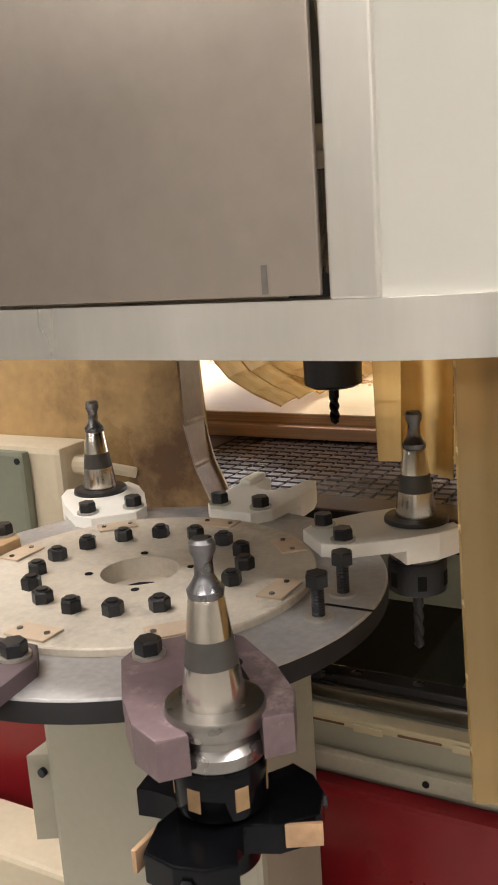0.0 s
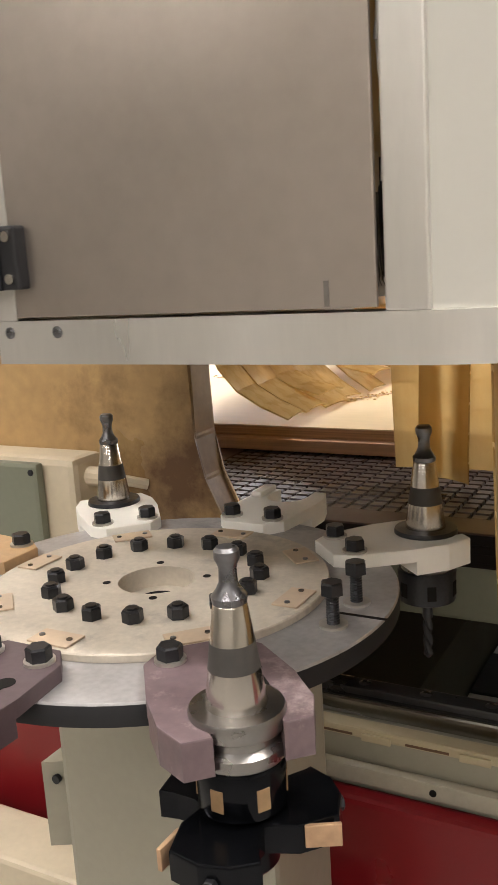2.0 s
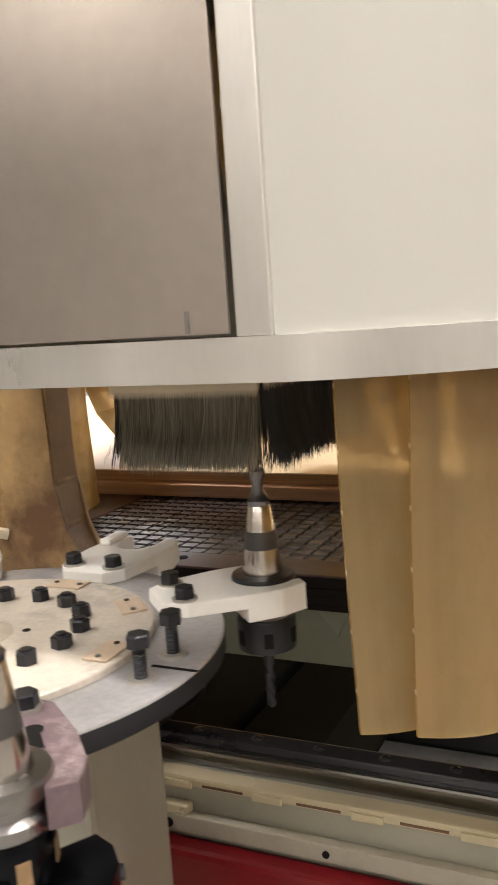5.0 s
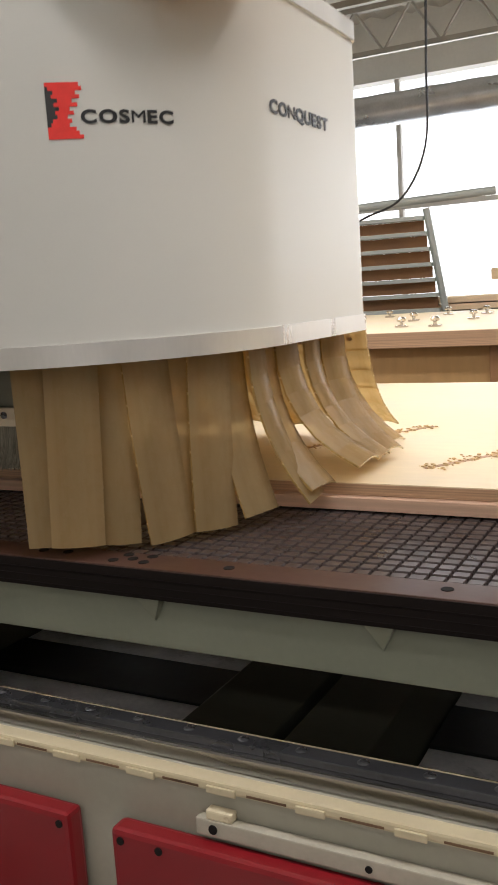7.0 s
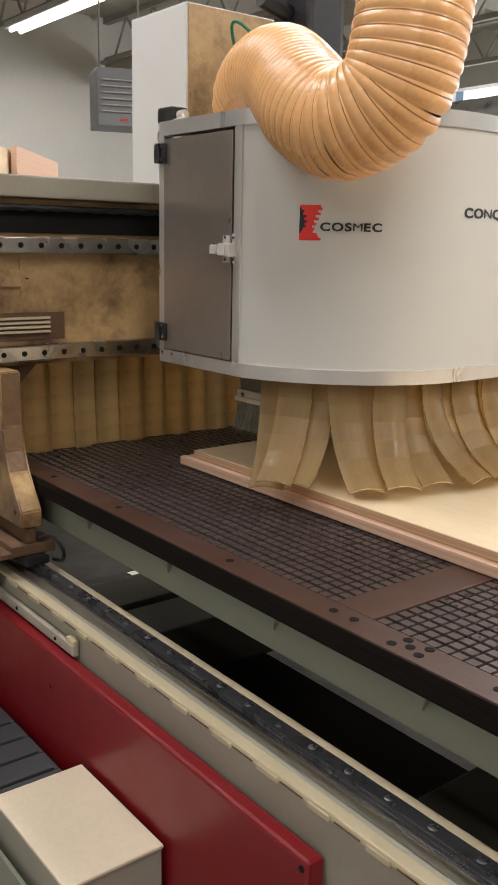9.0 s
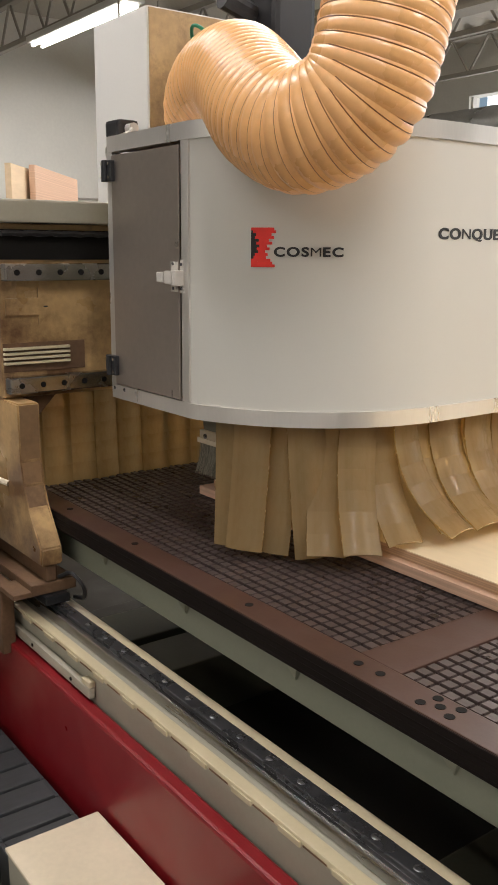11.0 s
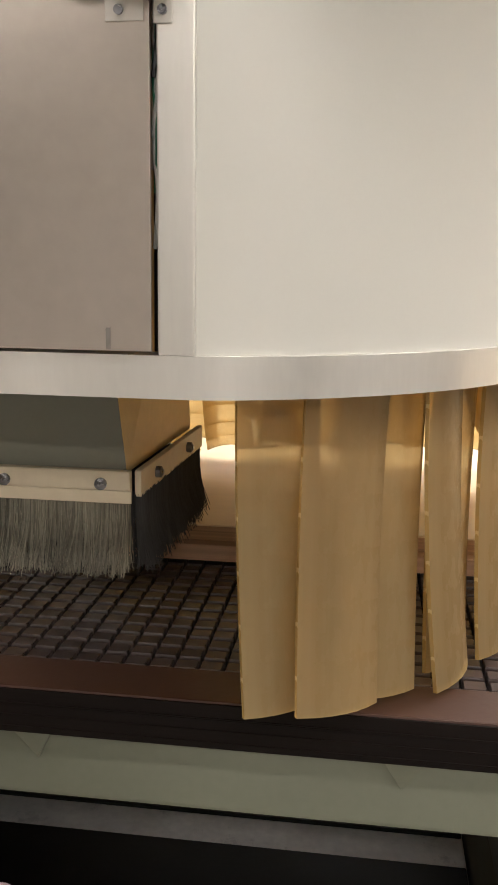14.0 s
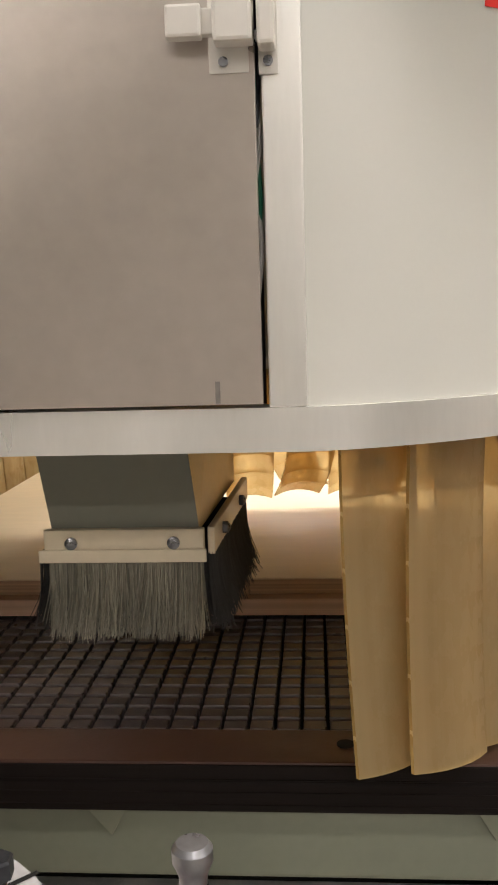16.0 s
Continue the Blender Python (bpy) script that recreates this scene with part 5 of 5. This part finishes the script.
def dust_shoe():
    global SHOE
    bm = bmesh.new()
    lo = [(0.008, 0.03), (0.134, 0.03), (0.144, 0.225), (-0.002, 0.225)]
    hi = [(-0.034, 0.032), (0.104, 0.032), (0.135, 0.24), (-0.034, 0.24)]
    a = [bm.verts.new((x, y, 1.066)) for x, y in lo]
    b = [bm.verts.new((x, y, 1.30)) for x, y in hi]
    for i in range(4):
        f = bm.faces.new((a[i], a[(i + 1) % 4], b[(i + 1) % 4], b[i]))
        f.material_index = 0 if i == 0 else 1
    bm.faces.new(b)
    SHOE = part("dust_shoe", bm, [M_OLIVESHEET, M_SHROUDSIDE], HEAD, "grey sheet-steel dust shoe with ambered sides")
    fr = part("front_flange", box(0.002, 0.1385, 0.0235, 0.031, 1.0475, 1.0685, 0.0015), M_BOXTOP, SHOE, "dusty flange strip")
    part("front_lip", box(-0.002, 0.1405, 0.0205, 0.0232, 1.044, 1.054, 0.001), M_BOXTOP, SHOE)
    ang = math.degrees(math.atan2(0.195, 0.01))
    part("side_flange", box(0, 0.2, -0.0065, 0.0, 1.0475, 1.0685, 0.0015, m=pose(0.1405, 0.03, 0, 0, 0, ang)), M_BOXTOP, SHOE)
    for x in (0.026, 0.113):
        part("flange_screw", lathe([(0.0048, 0), (0.0048, 0.0022), (0.002, 0.0032)], 12), M_STUD, SHOE).matrix_basis = pose(x, 0.0233, 1.0585, 90)
    for y in (0.07, 0.17):
        part("flange_screw", lathe([(0.0048, 0), (0.0048, 0.004), (0.002, 0.006)], 12), M_STUD, SHOE).matrix_basis = pose(0.149 + (y - 0.07) * 0.05, y, 1.0585, 0, 90)
    rnd = random.Random(3)

    def bristles(p0, p1, out, n, material, label):
        """Rows of thin bent hairs between two plan points."""
        vs, fs = [], []
        o = Vector((out[0], out[1], 0))
        along = (Vector((*p1, 0)) - Vector((*p0, 0)))
        unit = along.normalized()
        for i in range(n):
            u = rnd.random()
            clump = math.sin(u * 37) * 0.004
            top = Vector((*p0, 1.05)) + along * u + o * rnd.uniform(-0.006, 0.004)
            ln = rnd.uniform(0.05, 0.064)
            bend = o * (rnd.gauss(0.006, 0.005)) + unit * (rnd.gauss(0, 0.004) + clump)
            w = unit * rnd.uniform(0.0004, 0.0008)
            base = len(vs)
            for k in range(4):
                f = k / 3
                c = top + Vector((0, 0, -ln * f)) + bend * f * f
                ww = w * (1 - 0.5 * f)
                vs += [tuple(c - ww), tuple(c + ww), tuple(c + o * 0.0009 * (1 - 0.4 * f))]
            for k in range(3):
                q = base + k * 3
                for j in range(3):
                    fs.append((q + j, q + (j + 1) % 3, q + 3 + (j + 1) % 3, q + 3 + j))
        me = bpy.data.meshes.new("bristles")
        me.from_pydata(vs, [], fs)
        me.materials.append(material)
        ob = new("bristles", me)
        ob.parent = SHOE
        tagged(ob, label, kind="stuff")
    bristles((0.006, 0.027), (0.136, 0.027), (0, -1), 1900, M_BRISTLE, "grey frayed brush bristles")
    bristles((0.143, 0.03), (0.152, 0.22), (1, 0), 1700, M_BRISTLEBLACK, "black brush bristles")
    bristles((0.006, 0.036), (0.136, 0.036), (0, -1), 900, M_BRISTLEBLACK, "black brush bristles")
    bristles((0.0, 0.03), (-0.004, 0.22), (-1, 0), 900, M_BRISTLEBLACK, "black brush bristles")
    bristles((0.0, 0.222), (0.146, 0.222), (0, 1), 900, M_BRISTLEBLACK, "black brush bristles")
    # the shoe is a little narrower than its pattern
    for ob in [SHOE] + list(SHOE.children):
        at = ob.matrix_basis.to_translation()
        if at.length < 1e-6:
            for v in ob.data.vertices:
                v.co.x = 0.07 + (v.co.x - 0.07) * 0.88
        else:
            ob.location.x = 0.07 + (at.x - 0.07) * 0.88


M_OLIVESHEET = mat("grey_green_sheet", (0.2, 0.2, 0.16), 0.5, 0, 0.06, 8, 0.0002, 150)
dust_shoe()

# suction hose
HOSE = thing("suction_hose", "amber corrugated suction hose looping over the hood", "hose")


HOSE_R = 0.079
HOSE_FAR = [(0.06, 0.06, 1.57), (0.09, 0.01, 1.645), (0.155, -0.02, 1.675), (0.24, -0.05, 1.672), (0.33, -0.09, 1.63), (0.415, -0.13, 1.588),
            (0.495, -0.14, 1.562), (0.565, -0.12, 1.60), (0.585, -0.11, 1.69), (0.578, -0.09, 1.82), (0.56, -0.06, 2.05), (0.52, 0.0, 2.8)]
HOSE_NEAR = [(0.06, 0.06, 1.57), (0.09, 0.01, 1.65), (0.15, -0.01, 1.70), (0.22, 0.0, 1.722), (0.30, -0.02, 1.70), (0.38, -0.03, 1.655),
             (0.46, 0.0, 1.625), (0.52, 0.07, 1.645), (0.55, 0.13, 1.72), (0.555, 0.2, 1.84), (0.54, 0.26, 2.05), (0.48, 0.32, 2.8)]
RINGS = []
RING_STEP = 0.0165


def hose_frames(points):
    pts = smooth_path(points, 40)
    out, run = [], 0.0
    side = Vector((0, 1, 0))
    for a, b in zip(pts, pts[1:]):
        t = (b - a).normalized()
        side = (side - t * side.dot(t)).normalized()
        d = (b - a).length
        while run + d >= RING_STEP:
            f = (RING_STEP - run) / (b - a).length
            a = a + (b - a) * f
            d = (b - a).length
            run = 0.0
            m = Matrix((side, t.cross(side), t)).transposed().to_4x4()
            out.append(Matrix.Translation(a) @ m)
        run += d
    return out


def hose():
    """Each rib of the hose is one rigid ring that rides with its neighbours."""
    seg = 40
    bm = bmesh.new()
    prof = [(-0.016, -0.0035), (-0.009, 0.0004), (-0.005, 0.0022), (0.0, 0.003), (0.0045, 0.0022), (0.0072, 0.0008), (0.0078, 0.0014), (0.0088, 0.0014), (0.0165, -0.0035)]
    rings = [[bm.verts.new(((HOSE_R + r) * math.cos(2 * math.pi * k / seg), (HOSE_R + r) * math.sin(2 * math.pi * k / seg), z)) for k in range(seg)] for z, r in prof]
    for i, (a, b) in enumerate(zip(rings, rings[1:])):
        for k in range(seg):
            f = bm.faces.new((a[k], a[(k + 1) % seg], b[(k + 1) % seg], b[k]))
            f.material_index = 1 if i in (5, 6, 7) and i != 7 else 0
    far, near = hose_frames(HOSE_FAR), hose_frames(HOSE_NEAR)
    first = None
    for i, (f, q) in enumerate(zip(far, near)):
        if first is None:
            first = part("rib", bm, [M_HOSE, M_HOSERIB], HOSE, "amber hose rib with a brown wire", smooth=True)
            ob = first
        else:
            ob = again("rib", first, HOSE, Matrix())
        RINGS.append((ob, f, q))


hose()

# cabinet and motor on the carriage behind the hood
CABINET = thing("carriage_cabinet", "white sheet-steel cabinet with amber stains on the carriage", "cabinet")
part("casing", box(-0.52, -0.28, 0.10, 0.38, 1.50, 1.91, 0.006), M_CABWHITE, CABINET)
part("stained_side", box(-0.2795, -0.2765, 0.104, 0.376, 1.5, 1.905), M_STAIN, CABINET, "amber-stained side sheet")
part("carriage_plate", box(-0.16, -0.032, 0.02, 0.46, 1.14, 1.6, 0.004), M_CREAM, CABINET)
MOTOR = thing("servo_motor", "black servo motor with connectors above the hood", "motor")
part("body", box(-0.1, 0.02, 0.2, 0.3, 1.62, 1.9, 0.012), M_BLACKPLASTIC, MOTOR)
part("cap", cyl(0.04, 1.9, 1.95, 20, (-0.04, 0.25)), M_BLACKPLASTIC, MOTOR)
part("connector", rod((-0.05, 0.2, 1.86), (-0.05, 0.13, 1.88), 0.02, 12), M_BLACKPLASTIC, MOTOR)
part("connector", rod((-0.05, 0.2, 1.80), (-0.06, 0.13, 1.8), 0.018, 12), M_BLACKPLASTIC, MOTOR)
part("cable", tube(smooth_path([(-0.06, 0.13, 1.8), (-0.075, 0.09, 1.83), (-0.11, 0.1, 1.82), (-0.14, 0.15, 1.74)], 6), 0.0035, 8), M_WIRE_GREEN, MOTOR)


# ---- grid cells of the table ----
def grid_cells():
    pitch, gap, z0, z1 = 0.0192, 0.0036, TABLE_Z - 0.0125, TABLE_Z - 0.0012
    vs, fs = [], []
    cell = None
    count = 0
    zs = TABLE_Z - 0.0115
    for (a0, a1), (b0, b1) in zip(BARS, BARS[1:]):
        nx = int((b0 - a1) / pitch)
        px = (b0 - a1) / nx
        ny = int((TY1 - 0.1 - TABLE_Y) / pitch)
        py = (TY1 - 0.1 - TABLE_Y) / ny
        hx, hy = (px - gap * 0.75) / 2, (py - gap * 1.5) / 2
        for j in range(ny):
            for i in range(nx):
                x, y = a1 + (i + 0.5) * px, TABLE_Y + 0.05 + (j + 0.5) * py
                near = -0.95 < x < 0.25 and y < 0.55 and count < 300 and j < 7
                if near:
                    count += 1
                    if cell is None:
                        bm = box(-hx, hx, -hy, hy, z0, z1 - 0.0014)
                        f = max(bm.faces, key=lambda q: q.calc_center_median().z)
                        r = bmesh.ops.extrude_face_region(bm, geom=[f])
                        tv = [v for v in r["geom"] if isinstance(v, bmesh.types.BMVert)]
                        for v in tv:
                            v.co = Vector((v.co.x * 0.92, v.co.y * 0.92, z1))
                        bmesh.ops.delete(bm, geom=[f], context="FACES")
                        cell = part("cell", bm, M_GRID, VAC)
                        cell.matrix_basis = pose(x, y, 0)
                    else:
                        again("cell", cell, VAC, pose(x, y, 0))
                else:
                    q = len(vs)
                    for s, z in ((1, z0), (1, z1 - 0.0014), (0.92, z1)):
                        vs += [(x - hx * s, y - hy * s, z), (x + hx * s, y - hy * s, z), (x + hx * s, y + hy * s, z), (x - hx * s, y + hy * s, z)]
                    for k in (0, 4):
                        for e in range(4):
                            fs.append((q + k + e, q + k + (e + 1) % 4, q + k + 4 + (e + 1) % 4, q + k + 4 + e))
                    fs.append((q + 8, q + 9, q + 10, q + 11))
    me = bpy.data.meshes.new("grid_rest")
    me.from_pydata(vs, [], fs)
    me.materials.append(M_GRID)
    ob = new("grid_rest", me)
    ob.parent = VAC
    tagged(ob, "worn dark raised cells", kind="stuff")


grid_cells()


# ---- what moves ----
def travel(t):
    for (t0, g0, h0), (t1, g1, h1) in zip(TRAVEL, TRAVEL[1:]):
        if t <= t1:
            f = (t - t0) / (t1 - t0)
            return g0 + (g1 - g0) * f, h0 + (h1 - h0) * f
    return TRAVEL[-1][1], TRAVEL[-1][2]


def below(x, y):
    if -1.05 < x < 1.5 and 0.6 < y < 1.8:
        return TABLE_Z + 0.036
    return 0.0


def bend_for(drop, length):
    """The angle of an arc of that length whose drop is given."""
    if drop >= length:
        return 0.0
    lo, hi = 0.0, 2.6
    for _ in range(30):
        m = (lo + hi) / 2
        if math.sin(m) / m > drop / length:
            lo = m
        else:
            hi = m
    return lo


def motions():
    head = [(t, pose(g + 0.004, h - 0.021, 0)) for t, g, h in TRAVEL]
    walk(GANTRY, [(t, pose(g, 0, 0)) for t, g, h in TRAVEL])
    for ob in (HEAD, HOSE, CABINET, MOTOR):
        walk(ob, head)

    # the carousel draws back from the head, indexes one place, and comes forward again
    back = [(0, 0, 0), (5.0, 0, 0), (5.3, -0.022, 0.0), (5.5, -0.047, -0.012), (5.7, -0.056, -0.012), (6.2, -0.15, 0.0), (7.0, -0.26, 0.0), (12.1, -0.26, 0.0),
            (12.5, -0.2, 0.02), (13.0, -0.058, 0.05), (13.5, -0.022, 0.03), (14.2, -0.007, 0.006), (16, -0.007, 0.006)]

    def centre(t):
        for (t0, x0, y0), (t1, x1, y1) in zip(back, back[1:]):
            if t <= t1:
                f = (t - t0) / (t1 - t0)
                return travel(t)[0] + x0 + (x1 - x0) * f, y0 + (y1 - y0) * f
        return travel(16)[0] + back[-1][1], back[-1][2]

    def turn(t):
        return 45.0 * min(max((t - 6.5) / 2.0, 0.0), 1.0)
    times = sorted({t for t, g, h in TRAVEL} | {t for t, x, y in back})
    walk(CAROUSEL, [(t, pose(*centre(t), 0, 0, 0, turn(t))) for t in times])
    walk(STAND, [(t, pose(*centre(t), 0)) for t in times])
    for ob, a in ((TOOL_CUTTER, -45), (TOOL_DRILL, 45), (TOOL_REAR, 135)):
        rows = []
        for t in times:
            w = radians(a + turn(t))
            cx, cy = centre(t)
            rows.append((t, pose(cx + FORK_R * math.cos(w), cy + FORK_R * math.sin(w), 0, 0, 0, turn(t) + a)))
        walk(ob, rows)
    sx, sy = SPINDLE_AT
    walk(SPINDLE, [(0, pose(sx, sy, 0)), (0.1, pose(sx, sy, 0.01)), (0.5, pose(sx, sy, 0.11)), (0.8, pose(sx, sy, 0.13)), (3.2, pose(sx, sy, 0.13)), (5.0, pose(sx, sy, 0.09)), (16, pose(sx, sy, 0.09))])
    walk(SHOE, [(t, pose(0.035, -0.012, z)) for t, z in ((0, 0.2), (4.7, 0.2), (5.2, 0.03), (6.5, 0.028), (8.5, 0.028), (11.3, 0.018), (12.2, 0.009), (16, 0.009))])
    for objs, base, (x, y), curl in BEAM_STRIPS:
        rows = [[] for _ in objs]
        for t in (0, 3.2, 5.3, 6, 7, 7.5, 8, 8.5, 9.2, 11.3, 12, 13, 14, 16):
            g = travel(t)[0]
            th = 0.06
            if y > 0.58 and g + x + 0.06 > -0.98:
                th = 1.25 * curl
            pos, first = Vector((0, 0, 0)), None
            for k in range(len(objs)):
                a = th * min(1.0, (k + 0.2) / 3.6)
                m = base @ Matrix.Translation(pos) @ Matrix.Rotation(a, 4, "X")
                pos = pos + Vector((0, math.sin(a), -math.cos(a))) * 0.042
                if k == 0:
                    first = m
                    rows[0].append((t, m))
                else:
                    rows[k].append((t, first.inverted() @ m))
        for k, ob in enumerate(objs):
            walk(ob, rows[k])
    for ob, far, near in RINGS:
        rows = []
        for t in (0, 3.2, 5.5, 6.5, 7, 7.5, 8, 8.5, 9.2, 11.3, 11.5, 12, 12.5, 16):
            w = min(max((0.715 - travel(t)[1]) / 0.30, 0.0), 1.0) * (1.0 if t < 10 else 0.35)
            m = Matrix.LocRotScale(far.translation.lerp(near.translation, w), far.to_quaternion().slerp(near.to_quaternion(), w), None)
            rows.append((t, m))
        walk(ob, rows)
    keys = [0, 1.5, 2.0, 2.5, 3.2, 5.3, 6, 6.5, 7, 7.5, 8, 8.5, 9.2, 11.3, 11.8, 12.3, 13, 14, 16]
    bends = {}
    for t in keys:
        g, h = travel(t)
        own = []
        for objs, base, seg, soft, (x, y, nx, ny), ph in STRIPS:
            th = 0.10 * soft
            for reach in (0.0, 0.03, 0.06):
                floor_z = below(g + 0.004 + x + nx * reach, h - 0.021 + y + ny * reach)
                th = max(th, bend_for(1.156 - floor_z, sum(seg)))
            own.append(th)
        for i, th in enumerate(own):
            near = [(own[j], w) for j, w in ((i - 3, 0.35), (i - 2, 0.55), (i - 1, 0.75), (i + 1, 0.75), (i + 2, 0.55), (i + 3, 0.35)) if 0 <= j < len(own)]
            bends[t, i] = max([th] + [q * w for q, w in near if q > 0.3])
    for i, (objs, base, seg, soft, (x, y, nx, ny), ph) in enumerate(STRIPS):
        rows = [[] for _ in seg]
        for t in keys:
            th = bends[t, i] * (0.92 + 0.16 * ph)
            pos = Vector((0, 0, 0))
            first = None
            for k in range(6):
                a = th * min(1.0, (k + 0.3) / 5.0)
                m = Matrix.Translation(pos) @ Matrix.Rotation(a, 4, "X")
                pos = pos + Vector((0, math.sin(a), -math.cos(a))) * (seg[k] - 0.0014)
                m = base @ m
                if k == 0:
                    first = m
                    rows[0].append((t, m))
                else:
                    rows[k].append((t, first.inverted() @ m))
        for k in range(6):
            walk(objs[k], rows[k])


motions()
